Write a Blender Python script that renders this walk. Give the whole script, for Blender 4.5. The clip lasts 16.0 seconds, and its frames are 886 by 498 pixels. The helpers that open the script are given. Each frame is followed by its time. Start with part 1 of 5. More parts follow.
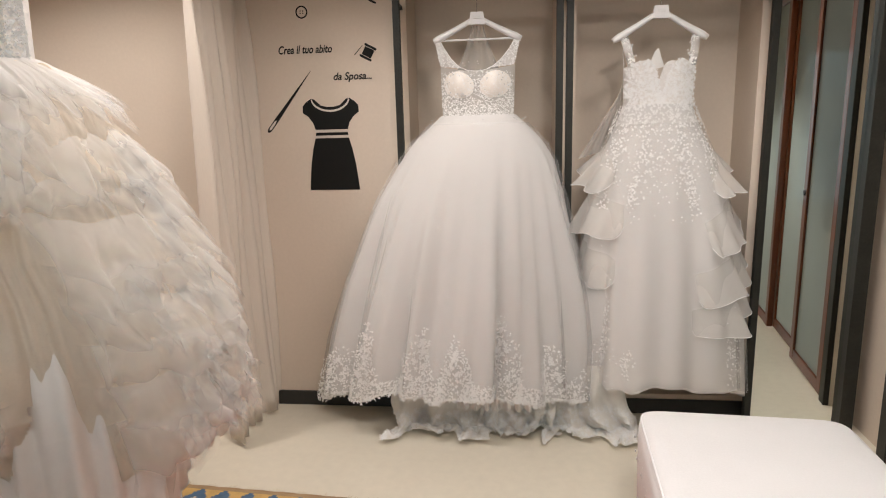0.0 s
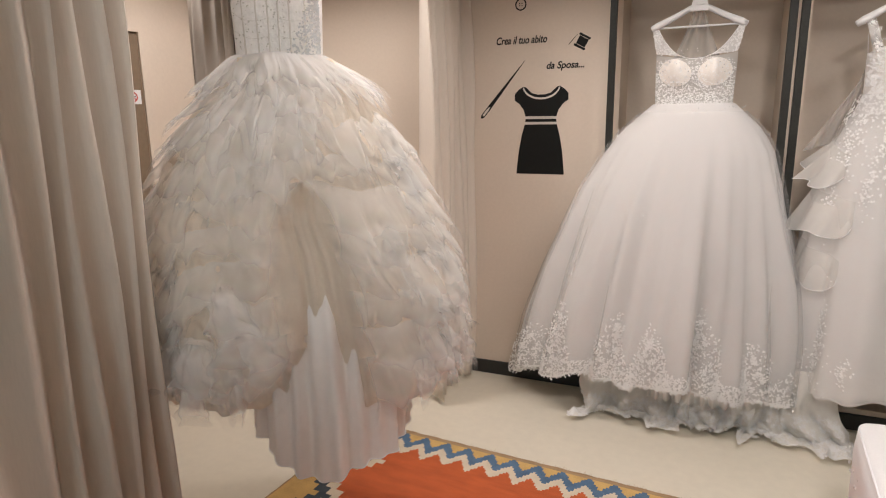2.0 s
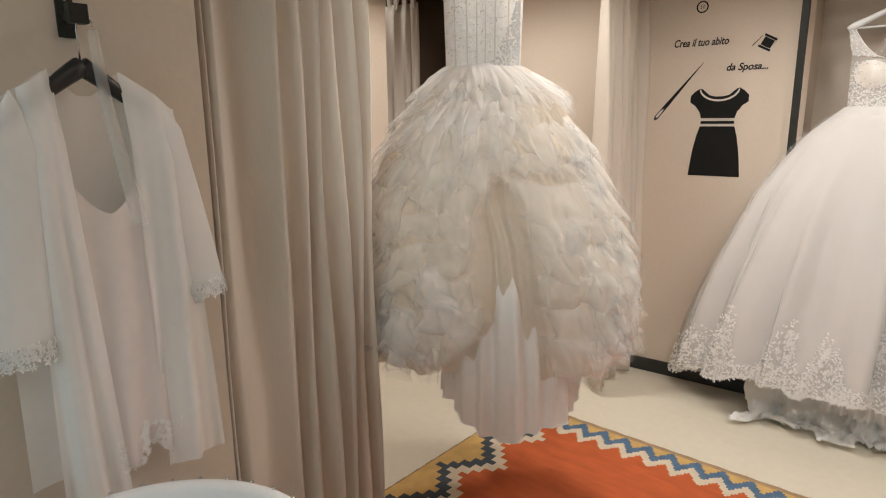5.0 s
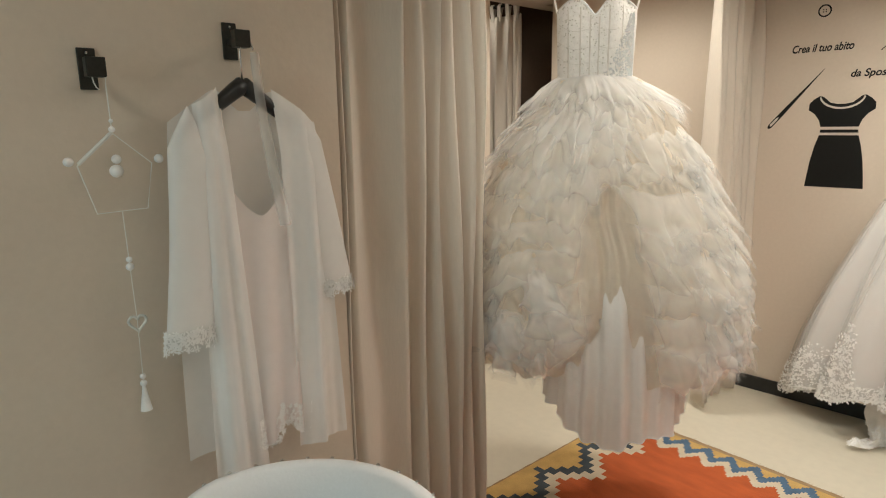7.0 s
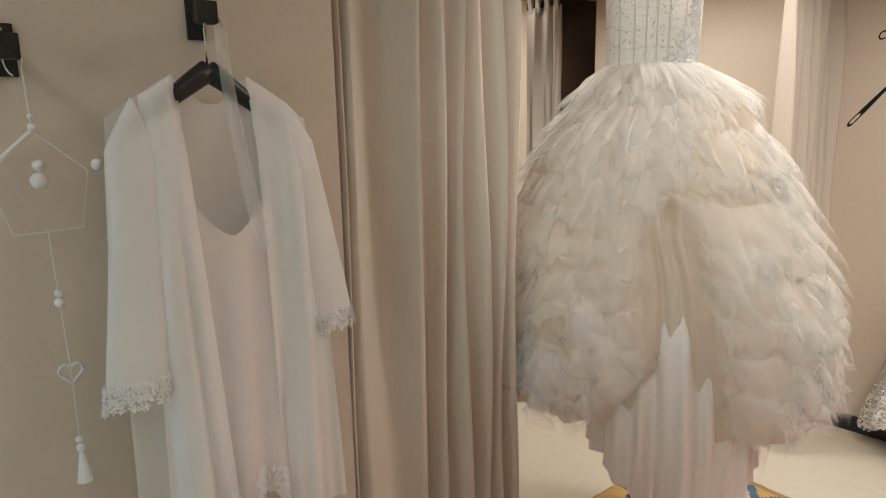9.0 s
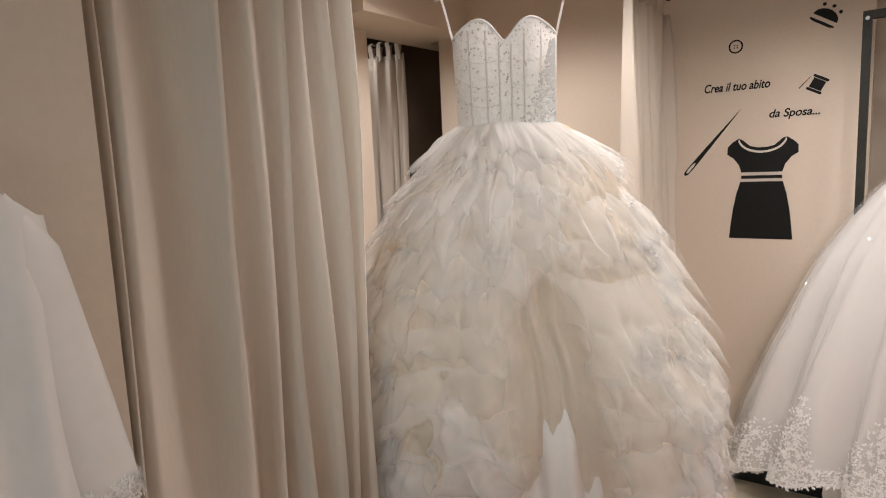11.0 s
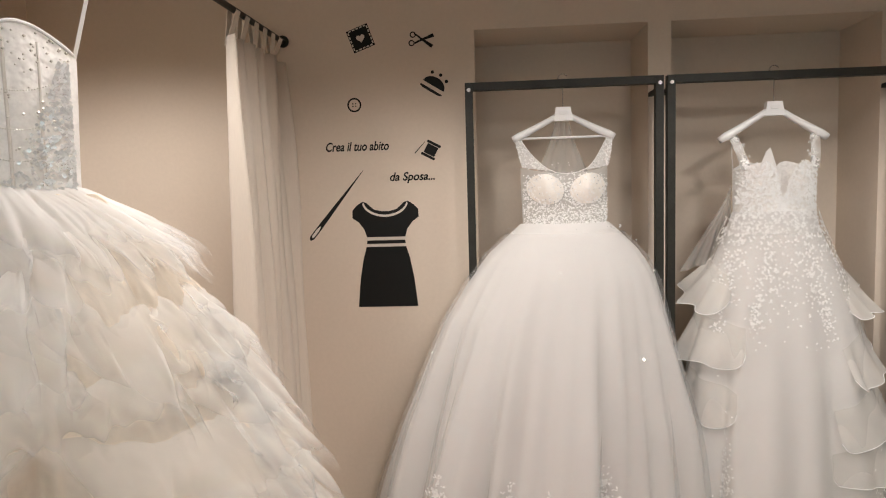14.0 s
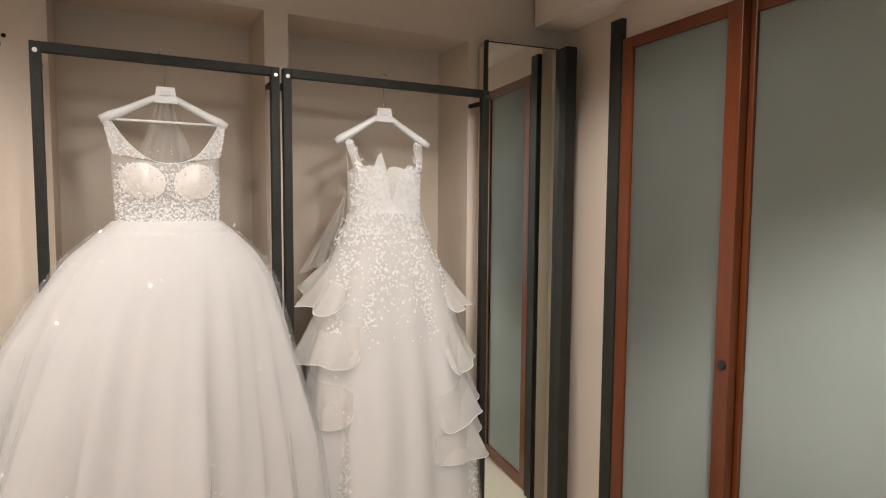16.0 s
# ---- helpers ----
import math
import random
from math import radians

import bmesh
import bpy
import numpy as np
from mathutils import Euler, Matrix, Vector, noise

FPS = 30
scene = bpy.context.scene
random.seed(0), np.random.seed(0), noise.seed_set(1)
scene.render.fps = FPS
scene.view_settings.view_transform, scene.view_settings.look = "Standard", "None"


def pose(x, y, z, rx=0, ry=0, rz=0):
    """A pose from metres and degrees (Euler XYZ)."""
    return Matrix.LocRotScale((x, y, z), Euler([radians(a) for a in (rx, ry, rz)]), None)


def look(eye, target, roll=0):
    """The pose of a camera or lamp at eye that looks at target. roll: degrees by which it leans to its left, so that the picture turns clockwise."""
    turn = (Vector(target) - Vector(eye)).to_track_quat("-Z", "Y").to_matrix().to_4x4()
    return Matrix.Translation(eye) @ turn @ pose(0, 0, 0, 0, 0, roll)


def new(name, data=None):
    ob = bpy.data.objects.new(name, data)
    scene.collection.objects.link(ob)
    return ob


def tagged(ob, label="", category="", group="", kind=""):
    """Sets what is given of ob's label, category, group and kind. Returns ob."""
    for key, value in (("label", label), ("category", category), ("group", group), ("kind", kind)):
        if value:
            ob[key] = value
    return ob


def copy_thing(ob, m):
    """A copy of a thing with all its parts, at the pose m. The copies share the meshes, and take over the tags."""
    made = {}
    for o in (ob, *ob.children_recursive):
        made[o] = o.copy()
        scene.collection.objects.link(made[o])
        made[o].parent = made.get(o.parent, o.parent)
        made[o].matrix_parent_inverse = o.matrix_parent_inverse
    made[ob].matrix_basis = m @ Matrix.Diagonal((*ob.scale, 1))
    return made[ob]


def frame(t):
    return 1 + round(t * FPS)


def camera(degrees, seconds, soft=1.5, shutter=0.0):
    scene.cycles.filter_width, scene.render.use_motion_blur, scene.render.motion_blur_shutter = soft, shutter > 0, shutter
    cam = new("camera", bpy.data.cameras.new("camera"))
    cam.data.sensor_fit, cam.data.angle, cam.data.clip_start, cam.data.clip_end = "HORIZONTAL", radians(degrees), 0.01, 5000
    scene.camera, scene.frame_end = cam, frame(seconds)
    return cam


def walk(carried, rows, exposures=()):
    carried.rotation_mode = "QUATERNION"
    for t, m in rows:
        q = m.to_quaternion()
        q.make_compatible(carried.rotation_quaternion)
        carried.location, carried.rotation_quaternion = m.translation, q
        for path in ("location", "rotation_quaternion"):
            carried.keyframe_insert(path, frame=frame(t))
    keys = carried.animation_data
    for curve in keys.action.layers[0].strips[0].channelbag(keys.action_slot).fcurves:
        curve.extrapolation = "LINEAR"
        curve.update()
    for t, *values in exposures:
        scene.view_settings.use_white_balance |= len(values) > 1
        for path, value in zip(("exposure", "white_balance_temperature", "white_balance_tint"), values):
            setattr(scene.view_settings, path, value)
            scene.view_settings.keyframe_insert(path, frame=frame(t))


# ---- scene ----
cam = camera(71.7, 16.0, 1.1)
PATH = [
    (0, (0.582, -0.099, 1.432), (0.228, 1.83, 1.039), -1.5),
    (0.5, (0.57, -0.14, 1.427), (0.071, 1.754, 1.023), -1.5),
    (1, (0.551, -0.183, 1.428), (-0.121, 1.654, 1.012), -1.5),
    (1.5, (0.539, -0.225, 1.423), (-0.237, 1.571, 1.007), -1.2),
    (2, (0.521, -0.279, 1.433), (-0.37, 1.461, 1.012), -0.8),
    (2.5, (0.516, -0.324, 1.436), (-0.446, 1.378, 1.013), -0.5),
    (3, (0.514, -0.371, 1.442), (-0.522, 1.287, 1.018), -0.6),
    (3.5, (0.504, -0.407, 1.443), (-0.592, 1.212, 1.02), -0.4),
    (4, (0.509, -0.447, 1.441), (-0.652, 1.126, 1.023), -0.6),
    (6.3, (0.575, -0.624, 1.468), (-0.845, 0.727, 1.071), -1.0),
    (6.5, (0.571, -0.634, 1.458), (-0.871, 0.697, 1.072), -1.2),
    (7, (0.541, -0.626, 1.46), (-0.943, 0.656, 1.066), -0.8),
    (7.5, (0.504, -0.594, 1.448), (-1.011, 0.653, 1.059), -0.8),
    (8, (0.445, -0.509, 1.448), (-1.111, 0.687, 1.059), -0.8),
    (8.2, (0.428, -0.476, 1.446), (-1.143, 0.701, 1.061), -1.0),
    (10.5, (0.141, -0.275, 1.48), (-1.246, 1.13, 1.163), -2.3),
    (11, (0.127, -0.176, 1.514), (-1.124, 1.362, 1.247), -2.5),
    (11.5, (0.14, -0.067, 1.538), (-1.065, 1.512, 1.307), -2.4),
    (12, (0.141, 0.05, 1.559), (-1.007, 1.679, 1.388), -2.6),
    (12.5, (0.158, 0.114, 1.571), (-0.873, 1.823, 1.442), -3.0),
    (13, (0.146, 0.172, 1.569), (-0.695, 1.982, 1.444), -3.0),
    (13.5, (0.121, 0.227, 1.572), (-0.469, 2.133, 1.435), -2.5),
    (14, (0.089, 0.295, 1.575), (-0.174, 2.272, 1.416), -1.6),
    (14.5, (0.085, 0.364, 1.542), (0.155, 2.357, 1.39), -0.5),
    (15, (0.141, 0.406, 1.524), (0.546, 2.36, 1.384), 0.5),
    (15.5, (0.213, 0.425, 1.512), (0.839, 2.32, 1.384), 0.7),
    (16, (0.228, 0.452, 1.538), (1.056, 2.267, 1.391), 0.4),
]
EXPO = [(0, -0.20, 6250, 12), (2.0, -0.25, 6250, 14), (4.0, -0.18, 6250, 13), (6.5, -0.06, 6470, 4), (8.0, -0.08, 6470, 4), (10.5, -0.06, 6250, 13), (12.5, -0.16, 6200, 11), (14.5, -0.13, 6250, 11), (16.0, -0.08, 6300, 11)]
walk(cam, [(t, look(eye, target, roll)) for t, eye, target, roll in PATH], EXPO)

# ---- world and lights ----
world = bpy.data.worlds.new("world")
scene.world = world
world.use_nodes = True
sky = world.node_tree.nodes.new("ShaderNodeTexSky")
sky.sky_type, sky.sun_disc, sky.sun_elevation, sky.sun_rotation = "NISHITA", False, radians(35), radians(160)
world.node_tree.links.new(sky.outputs[0], world.node_tree.nodes["Background"].inputs[0])
world.node_tree.nodes["Background"].inputs[1].default_value = 0.08

CEIL = 2.52
RACK_V = 0.12
# The last position is an added back-room spot, not a seen fixture.
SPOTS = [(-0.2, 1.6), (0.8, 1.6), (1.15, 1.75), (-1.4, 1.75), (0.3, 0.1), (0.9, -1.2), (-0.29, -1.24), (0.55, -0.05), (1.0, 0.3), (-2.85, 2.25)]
WARM = (1.0, 0.925, 0.85)


def spot_lamp(x, y, watts, z=CEIL - 0.04, size=150):
    d = bpy.data.lights.new("spot", "SPOT")
    d.energy, d.color, d.spot_size, d.spot_blend, d.shadow_soft_size = watts, WARM, radians(size), 0.5, 0.11
    new("spot_light", d).matrix_world = pose(x, y, z)


WATTS = [58, 6, 42, 78, 6, 12, 13]
for (x, y), w in zip(SPOTS, WATTS):
    spot_lamp(x, y, w)


def aimed_spot(x, y, target, watts, size):
    d = bpy.data.lights.new("aimed_spot", "SPOT")
    d.energy, d.color, d.spot_size, d.spot_blend, d.shadow_soft_size = watts, WARM, radians(size), 0.7, 0.12
    new("spot_light", d).matrix_world = look((x, y, CEIL - 0.04), target)


aimed_spot(*SPOTS[7], (-0.70, 1.15, 1.48), 70, 44)
# Extra unseen beam, added to brighten the corner wall beside the doors.
aimed_spot(*SPOTS[1], (1.98, 2.60, 1.15), 62, 56)
aimed_spot(*SPOTS[8], (0.75, 2.4, 0.35), 120, 84)
# Unseen back-room spot, added to brighten the curtain in the opening.
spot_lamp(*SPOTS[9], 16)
# Unseen lamp beyond the doors, added to brighten the frosted panes.
spot_lamp(2.9, 1.2, 360, 2.4, 100)
d = bpy.data.lights.new("window_daylight", "AREA")
d.shape, d.size, d.size_y, d.energy, d.color = "RECTANGLE", 1.5, 1.7, 10, (0.50, 0.85, 1.0)
new("window_daylight", d).matrix_world = look((0.2, -2.38, 1.3), (0.2, 0, 1.3))

# ---- materials ----
def mat(name, color, rough=0.6, metal=0.0, bump=0.0, scale=40.0, vary=0.06, big=3.0, sheen=0.0, alpha=0.0,
        transl=0.0, stretch=(1, 1, 1), spec=0.5, coat=0.0, random_vary=0.0, cells=0.0, thins=None):
    """A surface with grain and stains at two scales, fine relief, and for cloth some see-through and light passing through."""
    m = bpy.data.materials.new(name)
    m.use_nodes = True
    n, l = m.node_tree.nodes, m.node_tree.links
    b, out = n["Principled BSDF"], n["Material Output"]
    b.inputs["Roughness"].default_value, b.inputs["Metallic"].default_value = rough, metal
    b.inputs["Specular IOR Level"].default_value = spec
    b.inputs["Coat Weight"].default_value = coat
    b.inputs["Sheen Weight"].default_value = sheen
    tc, mp = n.new("ShaderNodeTexCoord"), n.new("ShaderNodeMapping")
    mp.inputs["Scale"].default_value = stretch
    l.new(tc.outputs["Object"], mp.inputs[0])
    fine, coarse = n.new("ShaderNodeTexNoise"), n.new("ShaderNodeTexNoise")
    for t, s in ((fine, scale), (coarse, big)):
        t.inputs["Scale"].default_value, t.inputs["Detail"].default_value = s, 3
        l.new(mp.outputs[0], t.inputs[0])
    add = n.new("ShaderNodeMath")
    add.operation = "ADD"
    l.new(fine.outputs[0], add.inputs[0]), l.new(coarse.outputs[0], add.inputs[1])
    val = add.outputs[0]
    if random_vary:
        info, mul, ad2 = n.new("ShaderNodeObjectInfo"), n.new("ShaderNodeMath"), n.new("ShaderNodeMath")
        mul.operation, ad2.operation = "MULTIPLY", "ADD"
        mul.inputs[1].default_value = random_vary
        l.new(info.outputs["Random"], mul.inputs[0]), l.new(mul.outputs[0], ad2.inputs[0]), l.new(val, ad2.inputs[1])
        val = ad2.outputs[0]
    ramp = n.new("ShaderNodeMapRange")
    ramp.inputs[1].default_value, ramp.inputs[2].default_value = 0.6, 1.4
    ramp.inputs[3].default_value, ramp.inputs[4].default_value = 1 - vary, 1 + vary
    l.new(val, ramp.inputs[0])
    mix = n.new("ShaderNodeMix")
    mix.data_type, mix.blend_type = "RGBA", "MULTIPLY"
    mix.inputs[0].default_value = 1
    mix.inputs[6].default_value = (*color, 1)
    l.new(ramp.outputs[0], mix.inputs[7])
    l.new(mix.outputs[2], b.inputs["Base Color"])
    if bump:
        bp = n.new("ShaderNodeBump")
        bp.inputs["Strength"].default_value, bp.inputs["Distance"].default_value = bump, 0.004
        if cells:
            vo = n.new("ShaderNodeTexVoronoi")
            vo.feature = "SMOOTH_F1"
            vo.inputs["Scale"].default_value = cells
            l.new(mp.outputs[0], vo.inputs[0])
            l.new(vo.outputs["Distance"], bp.inputs["Height"])
        else:
            l.new(fine.outputs[0], bp.inputs["Height"])
        l.new(bp.outputs[0], b.inputs["Normal"])
    last = b.outputs[0]
    if transl:
        tr, ms = n.new("ShaderNodeBsdfTranslucent"), n.new("ShaderNodeMixShader")
        l.new(mix.outputs[2], tr.inputs[0])
        ms.inputs[0].default_value = transl
        l.new(last, ms.inputs[1]), l.new(tr.outputs[0], ms.inputs[2])
        last = ms.outputs[0]
    if alpha:
        tp, ms = n.new("ShaderNodeBsdfTransparent"), n.new("ShaderNodeMixShader")
        ms.inputs[0].default_value = alpha
        if thins is not None:                    # cloth that frays towards its edge
            at, mr = n.new("ShaderNodeAttribute"), n.new("ShaderNodeMapRange")
            at.attribute_name = "thin"
            mr.inputs[3].default_value, mr.inputs[4].default_value = alpha, thins
            l.new(at.outputs["Fac"], mr.inputs[0]), l.new(mr.outputs[0], ms.inputs[0])
        l.new(last, ms.inputs[1]), l.new(tp.outputs[0], ms.inputs[2])
        last = ms.outputs[0]
    l.new(last, out.inputs[0])
    return m


WALL = mat("wall_plaster", (0.635, 0.54, 0.44), 0.85, bump=0.12, scale=60, vary=0.035, big=1.3)
CEILING = mat("ceiling_paint", (0.75, 0.66, 0.575), 0.9, bump=0.08, scale=50, vary=0.03)
FLOOR = mat("resin_floor", (0.70, 0.64, 0.52), 0.42, bump=0.05, scale=25, vary=0.05, big=1.6)
BLACK = mat("black_steel", (0.024, 0.023, 0.018), 0.5, metal=0.1, spec=0.3, bump=0.1, scale=120, vary=0.35, big=14)
SKIRTING = mat("skirting_black", (0.02, 0.02, 0.018), 0.5, vary=0.2)
WOOD = mat("red_brown_wood", (0.125, 0.029, 0.006), 0.38, bump=0.1, scale=40, vary=0.3, big=6, stretch=(6, 6, 0.5), coat=0.2)
DARKWOOD = mat("dark_panel", (0.20, 0.145, 0.095), 0.35, vary=0.15, big=3)
# Dark interior put into a colour: back-room walls and the box behind the glass.
DARKIN = mat("painted_dark_interior", (0.09, 0.055, 0.032), 0.8, vary=0.15)
FROST = mat("frosted_glass", (0.41, 0.44, 0.425), 0.08, vary=0.04, big=1.2, scale=4, transl=0.85, spec=0.6)
MIRROR = mat("mirror_silver", (0.86, 0.89, 0.86), 0.015, metal=1.0, vary=0.0)
DECAL = mat("black_vinyl", (0.008, 0.008, 0.007), 0.6, vary=0.15, spec=0.2)
PALE = mat("pale_vinyl", (0.62, 0.56, 0.49), 0.6, vary=0.03)
CURTAIN = mat("curtain_linen", (0.75, 0.67, 0.575), 0.75, bump=0.15, scale=220, vary=0.04, big=4, sheen=0.25, transl=0.22, stretch=(1, 1, 0.15))
TULLE = mat("white_tulle", (0.93, 0.91, 0.885), 0.8, vary=0.03, big=6, sheen=0.3, alpha=0.20, transl=0.35)
TULLE2 = mat("cream_tulle", (0.90, 0.87, 0.82), 0.8, vary=0.04, big=9, sheen=0.3, alpha=0.40, transl=0.4)
SHEER = mat("sheer_net", (0.92, 0.905, 0.885), 0.8, vary=0.02, big=10, sheen=0.2, alpha=0.82, transl=0.4)
VEIL = mat("sheer_veil", (0.90, 0.88, 0.85), 0.7, vary=0.02, sheen=0.3, alpha=0.72, transl=0.3)
# Self-shadowing deep in the gathered tulle is put into this darker cream.
BILLOW = mat("self_shaded_net", (0.80, 0.715, 0.60), 0.85, bump=0.15, scale=120, vary=0.04, big=8, sheen=0.2, transl=0.35)
RUFFLE = mat("feathery_tulle", (0.97, 0.95, 0.915), 0.85, vary=0.03, big=9, sheen=0.2, alpha=0.38, transl=0.5, thins=0.99)
FLOUNCE = mat("crushed_tulle", (0.97, 0.96, 0.945), 0.8, vary=0.03, big=9, sheen=0.2, alpha=0.26, transl=0.45, thins=0.93)
SATIN = mat("ivory_satin", (0.92, 0.875, 0.83), 0.42, vary=0.03, big=5, sheen=0.15, transl=0.12)
LACECLOTH = mat("train_lace_cloth", (0.95, 0.92, 0.86), 0.8, bump=0.12, cells=70, vary=0.05, big=30, transl=0.35, alpha=0.06)
LINING = mat("white_lining", (0.86, 0.83, 0.79), 0.7, vary=0.03, big=5, transl=0.15)
LACE = mat("white_lace", (0.93, 0.92, 0.90), 0.55, bump=0.5, scale=300, vary=0.05, big=40, sheen=0.3, transl=0.15)
CORSET = mat("beaded_corset_cloth", (0.87, 0.84, 0.80), 0.45, bump=0.8, cells=110, scale=260, vary=0.09, big=55, transl=0.12)
BONING = mat("boning_tape", (0.70, 0.65, 0.59), 0.5, vary=0.05)
CUP = mat("padded_cup", (0.91, 0.86, 0.79), 0.5, bump=0.2, cells=75, scale=200, vary=0.06, big=40)
BEAD = mat("silver_beads", (0.58, 0.54, 0.48), 0.3, metal=0.3, vary=0.3)
SEQUIN = mat("clear_sequins", (0.96, 0.95, 0.94), 0.15, metal=0.45, vary=0.0)
PLASTIC = mat("white_plastic", (0.84, 0.83, 0.82), 0.3, vary=0.02)
BLACKPLASTIC = mat("black_plastic", (0.012, 0.012, 0.012), 0.4, vary=0.1)
STEELWIRE = mat("chrome_wire", (0.7, 0.7, 0.7), 0.2, metal=1.0, vary=0.05)
WHITEWIRE = mat("white_painted_wire", (0.74, 0.74, 0.70), 0.4, vary=0.04)
ROBE = mat("sheer_robe_cloth", (0.95, 0.93, 0.905), 0.4, vary=0.03, big=8, sheen=0.4, alpha=0.28, transl=0.12)
CHEMISE = mat("pink_chemise_cloth", (0.93, 0.85, 0.82), 0.45, vary=0.03, big=8, sheen=0.3, alpha=0.10, transl=0.15)
LEATHER = mat("white_leather", (0.82, 0.82, 0.82), 0.42, bump=0.12, scale=160, vary=0.03)
COTTON = mat("white_cotton_cover", (0.84, 0.82, 0.81), 0.8, bump=0.12, scale=160, vary=0.03, big=5, sheen=0.2)
SIGNWHITE = mat("sign_white", (0.8, 0.8, 0.78), 0.5, vary=0.02)
SIGNRED = mat("sign_red", (0.55, 0.08, 0.06), 0.5, vary=0.02)
LAMPGLASS = bpy.data.materials.new("lamp_lens")
LAMPGLASS.use_nodes = True
LAMPGLASS.node_tree.nodes["Principled BSDF"].inputs["Emission Color"].default_value = (1, 0.86, 0.68, 1)
LAMPGLASS.node_tree.nodes["Principled BSDF"].inputs["Emission Strength"].default_value = 12
WOOL = {"r": mat("kilim_orange_red", (0.50, 0.105, 0.028), 0.95, bump=0.5, scale=260, vary=0.22, big=9, stretch=(1, 3, 1)),
        "b": mat("kilim_blue", (0.085, 0.15, 0.24), 0.95, bump=0.5, scale=260, vary=0.3, big=22),
        "k": mat("kilim_slate", (0.055, 0.07, 0.085), 0.95, bump=0.5, scale=260, vary=0.25, big=22),
        "c": mat("kilim_cream", (0.62, 0.53, 0.40), 0.95, bump=0.5, scale=260, vary=0.12, big=16),
        "y": mat("kilim_mustard", (0.58, 0.37, 0.13), 0.95, bump=0.5, scale=260, vary=0.2, big=16),
        "e": mat("kilim_brown_edge", (0.36, 0.24, 0.13), 0.95, bump=0.5, scale=260, vary=0.2, big=20)}

# ---- mesh helpers ----
def mesh_of(bm, name, material, smooth=False):
    bmesh.ops.recalc_face_normals(bm, faces=bm.faces)
    me = bpy.data.meshes.new(name)
    bm.to_mesh(me)
    bm.free()
    for m in (material if isinstance(material, (list, tuple)) else [material]):
        me.materials.append(m)
    if smooth:
        me.shade_smooth()
    return me


def part(name, bm, material, parent=None, label="", smooth=False, m=None):
    ob = new(name, mesh_of(bm, name, material, smooth))
    if parent:
        ob.parent = parent
    if m is not None:
        ob.matrix_local = m
    return tagged(ob, label)


def thing(name, label, category, m=None, group=""):
    ob = new(name)
    ob.empty_display_size = 0.05
    if m is not None:
        ob.matrix_world = m
    return tagged(ob, label, category, group)


def structure(name, bm, material, label, category, m=None, smooth=False):
    ob = new(name, mesh_of(bm, name, material, smooth))
    if m is not None:
        ob.matrix_world = m
    return tagged(ob, label, category, kind="structure")


def box(bm, x0, x1, y0, y1, z0, z1, bevel=0.0, seg=2):
    r = bmesh.ops.create_cube(bm, size=1, matrix=Matrix.Translation(((x0 + x1) / 2, (y0 + y1) / 2, (z0 + z1) / 2)) @ Matrix.Diagonal((x1 - x0, y1 - y0, z1 - z0, 1)))
    if bevel:
        es = list({e for v in r["verts"] for e in v.link_edges})
        bmesh.ops.bevel(bm, geom=es, offset=bevel, segments=seg, affect="EDGES", profile=0.5)
    return bm


def boxes(rows, bevel=0.0):
    bm = bmesh.new()
    for r in rows:
        box(bm, *r, bevel=bevel)
    return bm


def tube(bm, pts, r, n=8, closed=False):
    """A round bar along the points; r may be one radius or one for each."""
    pts = [Vector(p) for p in pts]
    rs = [float(q) for q in (r if isinstance(r, (list, tuple)) else [r] * len(pts))]
    rings = []
    up = Vector((0, 0, 1))
    for i, p in enumerate(pts):
        a, b = pts[i - 1] if (i or closed) else pts[i], pts[(i + 1) % len(pts)] if (i < len(pts) - 1 or closed) else pts[i]
        t = (b - a).normalized()
        s = t.cross(up)
        if s.length < 0.01:
            s = t.cross(Vector((0, 1, 0)))
        s.normalize()
        q = s.cross(t)
        rings.append([bm.verts.new(p + rs[i] * (math.cos(k * math.tau / n) * s + math.sin(k * math.tau / n) * q)) for k in range(n)])
    for i in range(len(rings) - (0 if closed else 1)):
        A, B = rings[i], rings[(i + 1) % len(rings)]
        for k in range(n):
            bm.faces.new((A[k], A[(k + 1) % n], B[(k + 1) % n], B[k]))
    if not closed:
        bm.faces.new(rings[0][::-1]), bm.faces.new(rings[-1])
    return bm


def sheet(bm, nu, nv, f, closed=False):
    """A surface f(u, v), u and v from 0 to 1; closed round in u."""
    g = [[bm.verts.new(f(i / nu, j / nv)) for i in range(nu if closed else nu + 1)] for j in range(nv + 1)]
    for j in range(nv):
        for i in range(nu):
            k = (i + 1) % nu if closed else i + 1
            bm.faces.new((g[j][i], g[j][k], g[j + 1][k], g[j + 1][i]))
    return g


def ball(bm, c, r, seg=8, rings=6, sq=(1, 1, 1)):
    bmesh.ops.create_uvsphere(bm, u_segments=seg, v_segments=rings, radius=r, matrix=Matrix.Translation(c) @ Matrix.Diagonal((*sq, 1)))


def prism(bm, outline, y0, y1):
    """A flat plate with the given outline (x, z), from y0 to y1."""
    a = [bm.verts.new((x, y0, z)) for x, z in outline]
    b = [bm.verts.new((x, y1, z)) for x, z in outline]
    n = len(a)
    fs = [bm.faces.new(a), bm.faces.new(b[::-1])]
    for i in range(n):
        bm.faces.new((a[i], b[i], b[(i + 1) % n], a[(i + 1) % n]))
    bmesh.ops.triangulate(bm, faces=fs)
    return bm


def interp(x, xs, ys):
    return float(np.interp(x, xs, ys))


def smooth01(x):
    x = min(1, max(0, x))
    return x * x * (3 - 2 * x)


